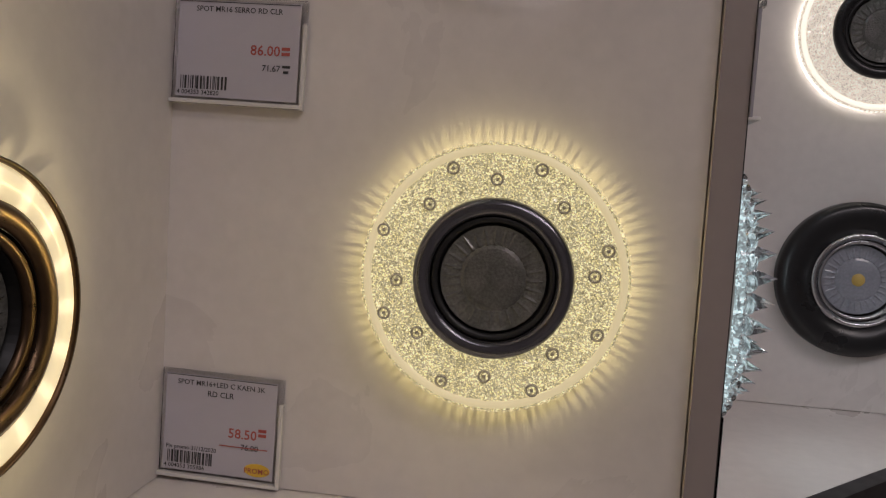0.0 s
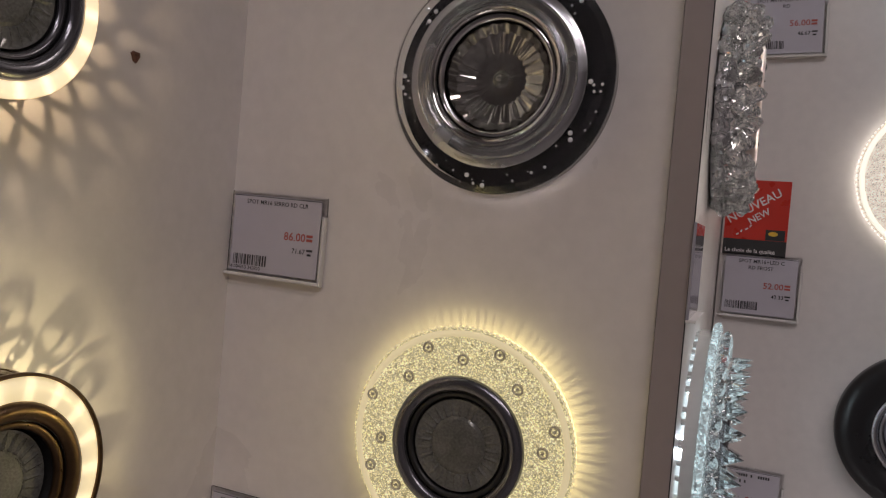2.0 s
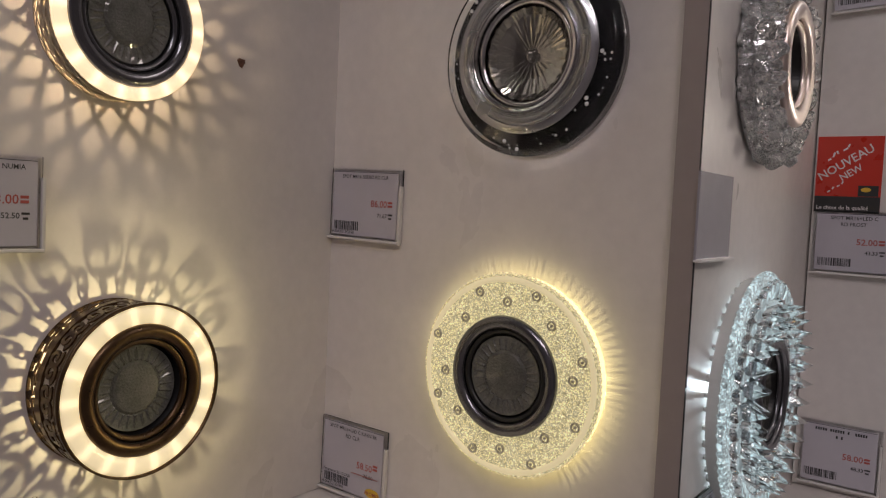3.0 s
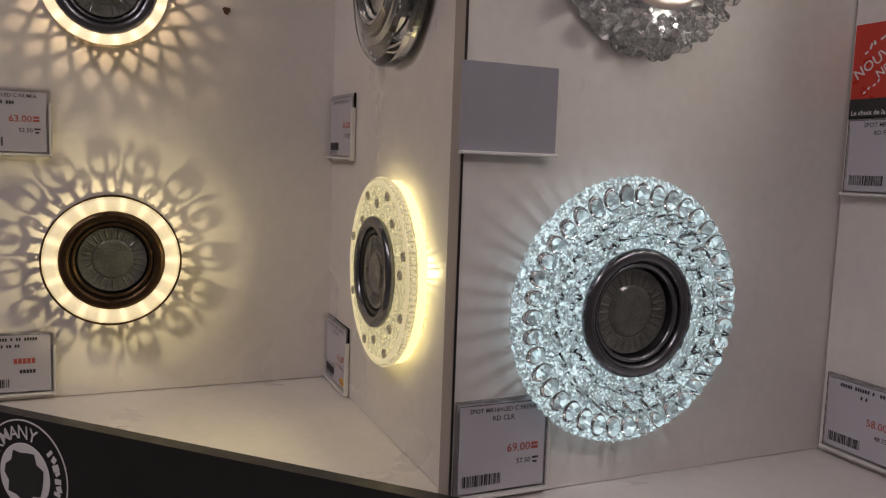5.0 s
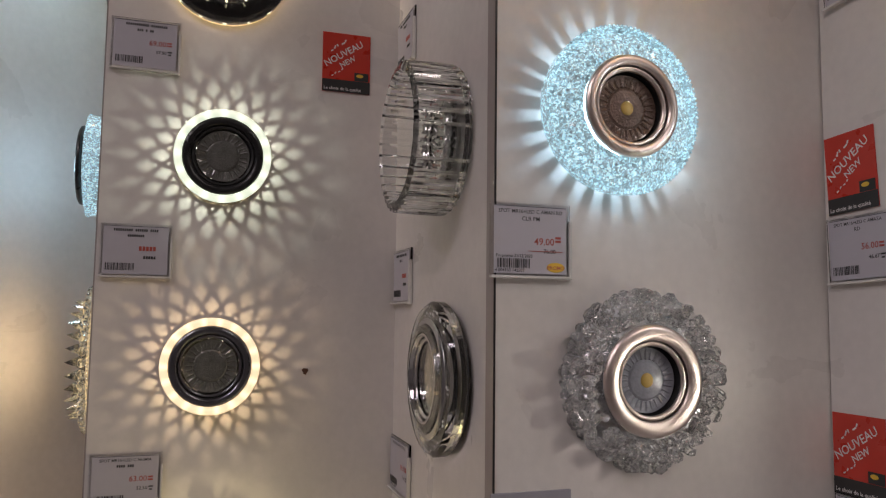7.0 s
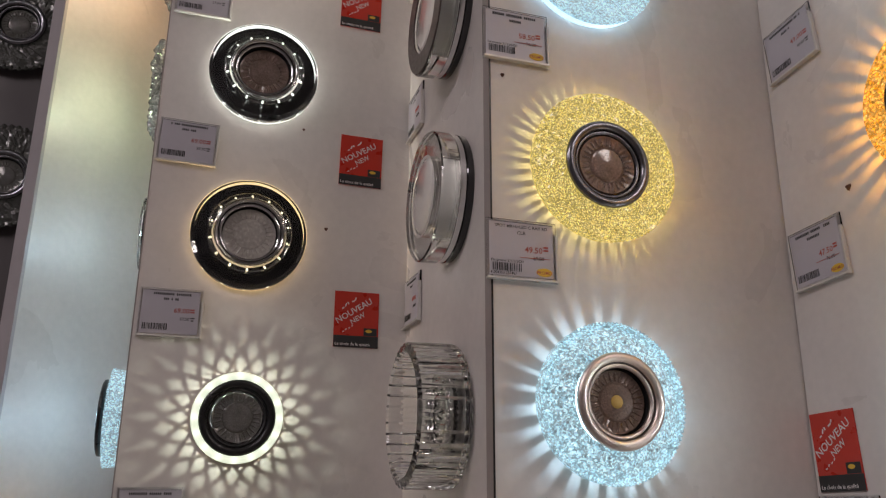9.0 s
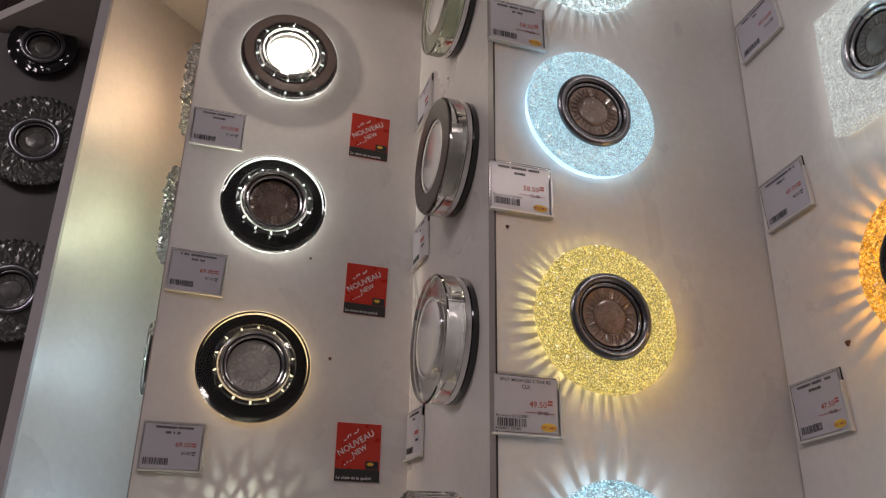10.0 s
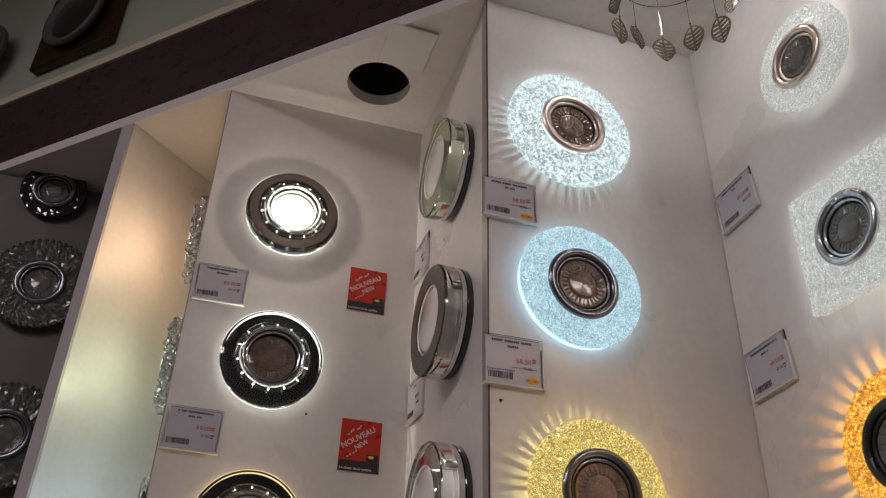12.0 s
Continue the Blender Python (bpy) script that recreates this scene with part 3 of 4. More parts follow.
def square_spot(p, u, z, R, rb, skin, ring, label, watts, colour):
    e = thing("recessed_spotlight", on_panel(p, u, z), label, "spotlight", LAMPS)
    bm = bmesh.new()
    n, h = 40, 0.012
    rnd = random.Random(5)
    vs = {}
    for i in range(n + 1):
        for j in range(n + 1):
            x, y = -R + 2 * R * i / n, -R + 2 * R * j / n
            if math.hypot(x, y) > rb - 0.004:
                q = 0.0005 if 0 < i < n and 0 < j < n else 0
                vs[i, j] = bm.verts.new((x + rnd.uniform(-q, q), y + rnd.uniform(-q, q), h + rnd.uniform(-q, q)))
    for i in range(n):
        for j in range(n):
            k = [(i, j), (i + 1, j), (i + 1, j + 1), (i, j + 1)]
            if all(c in vs for c in k):
                bm.faces.new([vs[c] for c in k])
    r = bmesh.ops.extrude_face_region(bm, geom=bm.faces[:])
    for v in r["geom"]:
        if isinstance(v, bmesh.types.BMVert):
            v.co.z = 0.007
    bmesh.ops.recalc_face_normals(bm, faces=bm.faces[:])
    part("acrylic_plate", bm, M[skin], e, "frosted glittering square acrylic plate")
    insert(e, rb, h + 0.004, ring, depth=0.0082)
    # Square wall added under the plate to limit how far its light reaches.
    part("ray_cutoff_skirt", box_ring(R - 0.0022, R - 0.0010, 0.0017, 0.0070), M[skin], e)
    point(e, 0.0056, watts, colour)
    return e


def petal(length, wide, thick):
    """A long cut crystal with a point at its tip."""
    bm = bmesh.new()
    mid = [bm.verts.new((wide * math.cos(a), thick * math.sin(a), length * 0.38)) for a in np.linspace(0, 2 * math.pi, 6, endpoint=False)]
    low = [bm.verts.new((0.55 * wide * math.cos(a), 0.55 * thick * math.sin(a), 0)) for a in np.linspace(0, 2 * math.pi, 6, endpoint=False)]
    tip = bm.verts.new((0, 0, length))
    for i in range(6):
        k = (i + 1) % 6
        bm.faces.new((low[i], low[k], mid[k], mid[i]))
        bm.faces.new((mid[i], mid[k], tip))
    bm.faces.new(low[::-1])
    bmesh.ops.recalc_face_normals(bm, faces=bm.faces[:])
    return bm


def oval(length, wide):
    bm = bmesh.new()
    bmesh.ops.create_icosphere(bm, subdivisions=2, radius=1)
    for v in bm.verts:
        v.co = Vector((v.co.x * wide * 0.7, v.co.y * wide, (v.co.z + 1) * length / 2))
    return bm


def rose_spot(p, u, z, label, watts, colour, glassy, lit, ring="gunmetal", R=0.070):
    """A rose of cut crystal: an outer ring of oval stones and rings of spikes."""
    e = thing("recessed_spotlight", on_panel(p, u, z), label, "spotlight", LAMPS)
    part("glass_plate", lathe([(0.030, 0.008), (R - 0.004, 0.008), (R, 0.0095), (R, 0.0115), (R - 0.003, 0.0125), (0.030, 0.0125)], 96), M[lit], e, "clear lit glass plate")
    part("beaded_rim", beads(84, R - 0.0005, 0.0105, 0.0020, 0.0022), M[glassy], e)
    # Hidden teeth and wall, added to break the rose's light into rays.
    part("ray_cutting_teeth", beads(46, R - 0.006, 0.0012, 0.002, 0.0026, 1.1, 0.22), M["glass_rim"], e)
    part("ray_cutoff_skirt", lathe([(R - 0.0045, 0.0020), (R - 0.0033, 0.0020), (R - 0.0033, 0.0082), (R - 0.0045, 0.0082)], 96), M["glass_rim"], e)
    part("led_strip", lathe([(R - 0.012, 0.0058), (R - 0.0112, 0.0058), (R - 0.0112, 0.0074), (R - 0.012, 0.0074)], 96), M["strip_white" if lit != "sp_warm" else "strip_warm"], e, "lit led strip under the plate")
    me = None
    for n, rad, tilt, ln, w, h in ((40, 0.0600, 84, 0.0125, 0.0044, 0.0150), (28, 0.0490, 15, 0.0175, 0.0054, 0.013), (24, 0.0405, 5, 0.0150, 0.0050, 0.013)):
        me = None
        for i in range(n):
            a = 360 * i / n
            m = pose(0, 0, 0, 0, 0, a) @ pose(rad - (0.005 if tilt > 40 else 0), 0, h, 0, tilt, 0)
            if me is None:
                s = part("crystal_petal", petal(ln, w * 0.5, w) if tilt < 40 else oval(ln, w), M[glassy], e, "pointed clear crystal petal" if tilt < 40 else "oval clear crystal", tilt > 40)
                me = s.data
            else:
                s = part("crystal_petal", me, M[glassy], e)
            s.matrix_local = m
    insert(e, 0.034, 0.020, ring, depth=0.011)
    if watts:
        thrown(e, 0.026, watts * 0.6, colour)
        point(e, 0.0056, watts, colour, 0.0050)
    return e


def cluster_spot(p, u, z, label, ring="copper", seed=3, rb=0.035, R=0.058, face="chip", kind="chunk", watts=0.0, colour=WARM):
    """A ring of loose-looking crystal chunks round a wide metal ring."""
    e = thing("recessed_spotlight", on_panel(p, u, z), label, "spotlight", LAMPS)
    part("glass_plate", lathe([(0.030, 0.001), (R - 0.005, 0.001), (R - 0.004, 0.0035), (0.030, 0.0035)], 80), M["silver"], e, "silver backing plate")
    rnd = random.Random(seed)
    meshes = []
    for k in range(5):
        bm = bmesh.new()
        bmesh.ops.create_cube(bm, size=1)
        for v in bm.verts:
            v.co = Vector((v.co.x * rnd.uniform(0.6, 1.2), v.co.y * rnd.uniform(0.6, 1.2), v.co.z * rnd.uniform(0.9, 1.6)))
        bmesh.ops.bevel(bm, geom=bm.edges[:], offset=0.26, segments=1, affect="EDGES")
        me = bpy.data.meshes.new("crystal_chunk")
        bm.to_mesh(me)
        bm.free()
        me.materials.append(M[kind])
        meshes.append(me)
    for rad, n, h, s0 in ((0.0530, 46, 0.0055, 0.0080), (0.0520, 38, 0.0140, 0.0074), (0.0460, 34, 0.0175, 0.0066), (0.0400, 32, 0.0165, 0.0052)):
        for i in range(n):
            a = 2 * math.pi * (i + rnd.uniform(-0.3, 0.3)) / n
            s = part("crystal_chunk", meshes[rnd.randrange(5)], M[kind], e)
            s.visible_shadow = i % 2 == 0
            sc = s0 * rnd.uniform(0.8, 1.25)
            s.matrix_local = Matrix.LocRotScale((rad * math.cos(a), rad * math.sin(a), h + rnd.uniform(-0.001, 0.001)), Euler((rnd.uniform(-0.8, 0.8), rnd.uniform(-0.3, 1.3), a + rnd.uniform(-0.8, 0.8))), (sc, sc, sc))
    part("core_tube", lathe([(rb - 0.004, 0.0), (rb - 0.003, 0.0), (rb - 0.003, 0.018), (rb - 0.004, 0.018)], 64), M["chrome"], e)
    insert(e, rb, 0.0205, ring, "lens_grey", depth=0.013, face=face, lit=watts > 0, wide=0.0105)
    # Added point in front of the lamp face, to tint the end board.
    if watts:
        point(e, 0.030, watts, colour, 0.010)
    return e


def drum_spot(p, u, z, label, style, ring_glow, watts, colour, ring):
    """A pierced drum on the board; the light inside throws its pattern on the board."""
    e = thing("recessed_spotlight", on_panel(p, u, z), label, "spotlight", LAMPS)
    R, top = (0.0415, 0.0312) if style == "scroll" else (0.0385, 0.0195)
    H = top - 0.004
    parts = []
    skin = M["bronze"] if style == "scroll" else M["lattice"]

    def at(a, h):
        return (R * math.cos(a), R * math.sin(a), h)

    if style == "lace":
        hl, n = 0.0112, 20
        for i in range(n):
            for sgn in (1, -1):
                pts, up, od = [], [], []
                for k in range(15):
                    r = 1 + 1.25 * k / 14
                    a = 2 * math.pi * (i + sgn * 1.95 * (k / 14) ** 0.85) / n
                    pts.append(at(a, max(0.0003, hl * (1 - 1 / r))))
                    up.append((0, 0, 1))
                    od.append((math.cos(a), math.sin(a), 0))
                parts.append(ribbon(pts, up, 0.00052, od, 0.0006))
                pts, wd, od = [], [], []
                for k in range(13):
                    f = k / 12
                    a = 2 * math.pi * (i + sgn * f * 2.0) / n
                    pts.append(at(a, 0.0070 + (H - 0.0070) * f))
                    wd.append((-math.sin(a) * 0.6, math.cos(a) * 0.6, -sgn * 0.8))
                    od.append((math.cos(a), math.sin(a), 0))
                parts.append(ribbon(pts, wd, 0.00060, od, 0.0007))
        for hh in (0.0004, 0.0074, H):
            parts.append(lathe([(R - 0.0003, hh - 0.0004), (R + 0.001, hh - 0.0004), (R + 0.001, hh + 0.0004), (R - 0.0003, hh + 0.0004)], 72))
        sleeve = 0.0074
    else:
        for i in range(16):
            for row, hc in enumerate((0.0178,)):
                for sgn in (1, -1):
                    pts, wd, od = [], [], []
                    for k in range(20):
                        f = k / 19
                        ang = sgn * (f * 2.5 * math.pi) + (0.4 if sgn > 0 else 2.2)
                        rr = 0.0050 * (1 - f) + 0.0012 * f
                        a, hh = 2 * math.pi * i / 16 + sgn * 0.085 + rr * math.cos(ang) / R, hc + rr * math.sin(ang)
                        pts.append(at(a, min(max(hh, 0.0006), H)))
                        wd.append(Vector((-math.sin(a) * math.cos(ang), math.cos(a) * math.cos(ang), math.sin(ang))))
                        od.append((math.cos(a), math.sin(a), 0))
                    parts.append(ribbon(pts, wd, 0.0012, od, 0.0009))
        hl = 0.0160
        for n, rc, rad, turns in ((15, 1.58, 0.36, 1.5), (30, 1.13, 0.085, 0.9), (15, 1.30, 0.13, 1.0)):
            for i in range(n):
                pts, up, od = [], [], []
                for k in range(25):
                    f = k / 24
                    sg = 1 if i % 2 else -1
                    ang, q = sg * 2 * math.pi * turns * f + 0.6, rad * (1 - 0.75 * f)
                    off = 0.5 if rc == 1.30 else 0.0
                    x, y = rc + q * math.cos(ang), q * math.sin(ang)
                    a, r = 2 * math.pi * (i + off) / n + math.atan2(y, x), math.hypot(x, y)
                    pts.append(at(a, min(0.0090, max(0.0003, hl * (1 - 1 / max(r, 1.02))))))
                    up.append((0, 0, 1))
                    od.append((math.cos(a), math.sin(a), 0))
                parts.append(ribbon(pts, up, 0.00060, od, 0.0007))
        for hh, t in ((0.0004, 0.0004), (H, 0.0018), (0.0110, 0.0020)):
            parts.append(lathe([(R - 0.0003, hh - t), (R + 0.0012, hh - t), (R + 0.0012, hh + t), (R - 0.0003, hh + t)], 72))
        sleeve = 0.0092
    # Sleeve added to end the light pattern; its cream stands for glow in gaps.
    part("light_cutoff_sleeve", lathe([(R - 0.0016, sleeve), (R - 0.0006, sleeve), (R - 0.0006, H + 0.001), (R - 0.0016, H + 0.001)], 72), M["sleeve"], e, "added cream inner sleeve that bounds the light pattern")
    part("pierced_drum", merge(*parts), skin, e, "pierced scrollwork drum" if style == "scroll" else "pierced lattice drum")
    part("diffuser_ring", lathe([(0.0325, top - 0.003), (0.0335, top), (0.0395 if style == "lace" else 0.0405, top), (R + 0.001, top - 0.0015), (R + 0.001, top - 0.004), (0.0325, top - 0.004)], 96), M[ring_glow], e, "glowing frosted diffuser ring", True)
    if style == "scroll":
        part("rim", lathe([(R + 0.001, top - 0.003), (R + 0.0022, top - 0.002), (R + 0.0022, top + 0.0002), (R + 0.0010, top + 0.0004)], 96), M["bronze"], e, "bronze outer rim", True)
    insert(e, 0.0332, top + 0.0005, ring, depth=0.0075 if style == "lace" else 0.0115)
    thrown(e, top + 0.004, watts * 0.20, colour)
    point(e, 0.0112 if style == "lace" else 0.0160, watts, colour, 0.0016 if style == "lace" else 0.0013)
    return e


def glass_spot(p, u, z, label, back="black_mirror", side="glass", led="led_white", lit=False, R=0.054, thick=0.017, watts=0.0, colour=COOL, bubbles=0, front="", ring="chrome", face="cells", halo="", lens="lens_brown", front_watts=0.0, sink=0.012):
    """A thick round of glass over a mirror ring, with a raised inner ring."""
    e = thing("recessed_spotlight", on_panel(p, u, z), label, "spotlight", LAMPS)
    part("glass_body", lathe([(0.0345, 0.0055), (R - 0.0015, 0.0055), (R, 0.007), (R, thick - 0.004), (R - 0.0035, thick), (0.0345, thick)], 96), M[side], e, "thick polished glass ring").visible_shadow = False
    part("mirror_back", lathe([(0.0335, 0.0038), (R - 0.003, 0.0038), (R - 0.003, 0.0050), (0.0335, 0.0050)], 80), M[back], e, back.replace("_", " "))
    if halo:
        part("light_rim", lathe([(R - 0.003, 0.0042), (R - 0.0004, 0.0042), (R - 0.0004, 0.0052), (R - 0.003, 0.0052)], 80), M[halo], e, "glowing thin light rim")
    if front:
        part("front_ring", lathe([(0.0395, thick + 0.0003), (R - 0.004, thick + 0.0003), (R - 0.0035, thick + 0.0012), (0.0395, thick + 0.0012)], 80), M[front], e, "dark mirror front ring")
    part("inner_glass_ring", lathe([(0.0322, thick + 0.0005), (0.0378, thick + 0.0005), (0.0390, thick + 0.0016), (0.0375, thick + 0.0034), (0.0322, thick + 0.0044)], 72), M["glass"], e, "raised clear glass inner ring")
    if led:
        me = None
        for i in range(14):
            a = 2 * math.pi * (i + 0.5) / 14
            if me is None:
                s = part("led_dot", lathe([(0, 0.0007), (0.0008, 0.0005), (0.0010, 0)], 10, False), M[led], e, "lit led dot")
                me = s.data
            else:
                s = part("led_dot", me, M[led], e)
            s.location = (0.0356 * math.cos(a), 0.0356 * math.sin(a), thick - 0.0012)
    if bubbles:
        part("bezel", lathe([(0.0330, thick + 0.0022), (0.0345, thick + 0.0030), (0.0425, thick + 0.0008), (0.0430, thick + 0.0002), (0.0330, thick + 0.0002)], 80), M["silver"], e, "wide polished steel bezel", True)
    rnd = random.Random(8)
    me = None
    for i in range(bubbles):
        a, rr = rnd.uniform(0, 6.283), rnd.uniform(0.0440, R - 0.003)
        s = rnd.choice((0.0004, 0.0006, 0.0008, 0.0013))
        if me is None:
            bm = bead(1)
            o = part("bubble", bm, M["bubble"], e, "tiny silvery bubble", True)
            me = o.data
        else:
            o = part("bubble", me, M["bubble"], e)
        o.matrix_local = Matrix.LocRotScale((rr * math.cos(a), rr * math.sin(a), thick + 0.0002), None, (s, s, s * 0.5))
    insert(e, 0.0332, thick + 0.003, ring, lens, depth=sink, lit=lit, face=face, wide=0.0045)
    # Added point out in the air, to light the boards round the lamp.
    if front_watts:
        point(e, thick + 0.026, front_watts, colour, 0.003)
    if watts:
        point(e, 0.0026, watts, colour, 0.002)
    return e


def thick_spot(p, u, z, label, side="glass", front=""):
    """A tall round of clear glass on a chrome and a dark band; white in its middle stands in for a reflection."""
    e = thing("recessed_spotlight", on_panel(p, u, z), label, "spotlight", LAMPS)
    R, top = 0.055, 0.027
    part("base_band", lathe([(0.030, 0.0), (R - 0.0012, 0.0), (R - 0.0006, 0.0008), (R - 0.0006, 0.0052), (R - 0.0012, 0.0058), (0.030, 0.0058)], 96), M["black_mirror"], e, "dark mirror base band")
    part("chrome_band", lathe([(0.034, 0.0060), (R - 0.0020, 0.0060), (R - 0.0012, 0.0066), (R - 0.0012, 0.0108), (R - 0.0020, 0.0114), (0.034, 0.0114)], 96), M["chrome"], e, "polished chrome band")
    part("glass_ring", lathe([(0.0346, 0.0117), (R - 0.0010, 0.0117), (R, 0.0127), (R, top - 0.0012), (R - 0.0012, top), (0.0346, top)], 96), M[side], e, "thick polished glass ring").visible_shadow = False
    if front:
        part("front_ring", lathe([(0.0345, top + 0.0003), (R - 0.0012, top + 0.0003), (R - 0.0016, top + 0.0014), (0.0350, top + 0.0014)], 96), M[front], e, "dark brown front ring")
    part("white_reflection_tube", lathe([(0.0325, 0.0116), (0.0343, 0.0116), (0.0343, top - 0.001), (0.0325, top - 0.001)], 72), M["white_gloss"], e, "inner tube, its white standing in for reflections in the glass")
    part("white_reflection_disc", lathe([(0, top + 0.0006), (0.028, top + 0.0003), (0.0322, top - 0.0008), (0.0322, top - 0.003), (0, top - 0.003)], 72, False), M["white_gloss"], e, "front disc, its white standing in for a reflection", True)
    return e


def ribbed_spot(p, u, z, label):
    """A tall drum of ribbed clear glass."""
    e = thing("recessed_spotlight", on_panel(p, u, z), label, "spotlight", LAMPS)
    R, n = 0.054, 144
    rib = lambda j, i: (0.0014 if j in (1, 2, 3, 4) and (i % 4) in (0, 1) else 0)
    part("ribbed_drum", lathe([(R - 0.006, 0.002), (R - 0.001, 0.002), (R, 0.004), (R, 0.022), (R - 0.0005, 0.040), (R - 0.006, 0.042), (R - 0.0075, 0.040), (R - 0.0075, 0.006)], n, True, rib), M["glass"], e, "tall ribbed clear glass drum")
    part("glass_floor", lathe([(0.028, 0.003), (R - 0.007, 0.003), (R - 0.007, 0.006), (0.028, 0.006)], 72), M["glass"], e)
    insert(e, 0.0305, 0.013, "chrome", depth=0.010, face="rays")
    return e


def black_spot(p, u, z, label):
    """A flat black round with a silver lamp in it."""
    e = thing("recessed_spotlight", on_panel(p, u, z), label, "spotlight", LAMPS)
    part("black_disc", lathe([(0.032, 0.004), (0.032, 0.011), (0.050, 0.012), (0.0545, 0.009), (0.055, 0.005), (0.055, 0.0)], 96, False), M["black_metal"], e, "satin black disc", True)
    insert(e, 0.0335, 0.0125, "silver", "lens_grey", depth=0.010, face="chip", wide=0.005)
    return e


ROW = (1.415, 1.594, 1.769, 1.942, 2.118, 2.295)
UA, UB, UC, UD, UZ = 0.198, -0.003, 0.438, 0.250, -0.250

drum_spot("A", UA - 0.001, ROW[0] - 0.003, "bronze scrollwork drum spotlight with a warm glowing ring", "scroll", "glow_warm", 0.30, (1.0, 0.82, 0.45), "bronze")
drum_spot("A", UA - 0.004, ROW[1], "lattice drum spotlight with a peach glowing ring", "lace", "glow_peach", 0.52, (1.0, 0.74, 0.46), "gunmetal")
drum_spot("A", UA, ROW[2], "lattice drum spotlight with a white glowing ring", "lace", "glow_white", 0.58, (0.93, 1.0, 0.84), "black_metal")
glass_spot("A", UA - 0.002, ROW[3] - 0.002, "round glass spotlight with black mirror and golden rim", "black_mirror", "glass", "led_warm", halo="halo_gold", lens="lens_pale", watts=0.24, colour=WARM)
glass_spot("A", UA, ROW[4] - 0.006, "round clear glass spotlight with white rim light", "black_mirror", "glass", "led_white", halo="halo_white", watts=0.34, colour=(0.95, 1.0, 0.9))
glass_spot("A", UA, ROW[5], "round mirror spotlight with its lamp switched on", "brown_mirror", "glass", "led_white", lit=True, watts=0.22, colour=(1.0, 0.86, 0.72), front="brown_front", front_watts=0.15, halo="halo_white")

glitter_spot("B", UB, ROW[0] + 0.003, 0.0560, 0.0335, "sp_yellow", "gunmetal", "round glitter acrylic spotlight glowing pale yellow", 0.62, (1.0, 0.83, 0.36), 0.40, teeth=84, gap=0.17, reach=1.30, blur=0.0036, bright=True, rim="rim_warm", studs=16, seed=2, strip="strip_yellow")
glass_spot("B", UB + 0.005, ROW[1] - 0.001, "bubble glass spotlight with black mirror and chrome ring", "black_mirror", "glass", "", bubbles=75, face="rays", R=0.0545)
ribbed_spot("B", UB, ROW[2] - 0.003, "tall ribbed clear glass spotlight, unlit")
thick_spot("B", UB, ROW[3] + 0.003, "thick clear glass spotlight, unlit")
thick_spot("B", UB, ROW[4] + 0.001, "thick glass spotlight with a dark mirror front", front="brown_front")
thick_spot("B", UB, ROW[5] + 0.004, "thick greenish glass spotlight, unlit", side="green_glass")

rose_spot("C", UC + 0.008, ROW[0] - 0.005, "crystal rose spotlight lit cool white", 0.40, COOL, "lit_crystal", "sp_crystal")
cluster_spot("C", UC + 0.0115, ROW[1] + 0.0045, "crystal chunk spotlight with a copper ring, unlit")
glitter_spot("C", UC - 0.004, ROW[2] + 0.001, 0.0545, 0.0330, "sp_ice2", "copper", "domed crackle acrylic spotlight glowing ice blue", 1.1, ICE, 0.42, teeth=26, reach=1.42, blur=0.0050, dome=0.012, h=0.016, seed=4, lens="lens_brown", face="chip", gap=0.3, jit=0.0012, rows=9, strip="strip_ice")
glitter_spot("C", UC + 0.001, ROW[3] + 0.003, 0.0585, 0.0345, "sp_gold", "gunmetal", "round glitter acrylic spotlight glowing golden yellow", 1.15, YELLOW, 0.22, teeth=46, reach=1.34, seed=5, lens="lens_brown", gap=0.28, strip="strip_gold")
glitter_spot("C", UC - 0.002, ROW[4] + 0.008, 0.0590, 0.0345, "sp_ice", "gunmetal", "round glitter acrylic spotlight glowing ice blue", 0.6, ICE, 0.34, teeth=90, bright=True, seed=6, lens="lens_brown", gap=0.3, strip="strip_ice")
glitter_spot("C", UC - 0.001, ROW[5] + 0.009, 0.0665, 0.0350, "sp_white", "copper", "domed crystal acrylic spotlight glowing cool white", 0.85, COOL, teeth=46, seed=7, dome=0.006, lens="lens_brown", jit=0.001, strip="strip_white")

black_spot("D", UD - 0.014, ROW[0] - 0.007, "flat black round spotlight with silver lamp")
glitter_spot("D", UD - 0.016, ROW[1] - 0.014, 0.0545, 0.0335, "sp_peach", "black_metal", "round frosted acrylic spotlight with a warm white halo", 0.9, (1.0, 0.92, 0.82), 0.35, reach=1.06, blur=0.0036, teeth=120, bright=True, seed=9, strip="strip_frost", rim="rim_peach")
# Never in view; added in the row to raise the light on panel D.
glitter_spot("D", UD - 0.006, ROW[2] - 0.002, 0.0480, 0.0320, "sp_frost", "black_metal", "unseen round spotlight added to brighten the board, cool white", 0.9, (0.86, 0.94, 1.0), 0.32, reach=1.06, blur=0.0036, teeth=120, bright=True, seed=14, strip="strip_frost")
glitter_spot("D", UD, ROW[3] + 0.022, 0.0545, 0.0335, "sp_amber", "black_metal", "round textured acrylic spotlight glowing amber", 3.0, AMBER, 0.35, teeth=34, reach=1.7, seed=10, jit=0.001, strip="strip_amber")
square_spot("D", UD + 0.002, ROW[4] + 0.018, 0.054, 0.0315, "sp_frost", "silver", "square frosted acrylic spotlight glowing white", 0.5, (1, 1, 0.95))
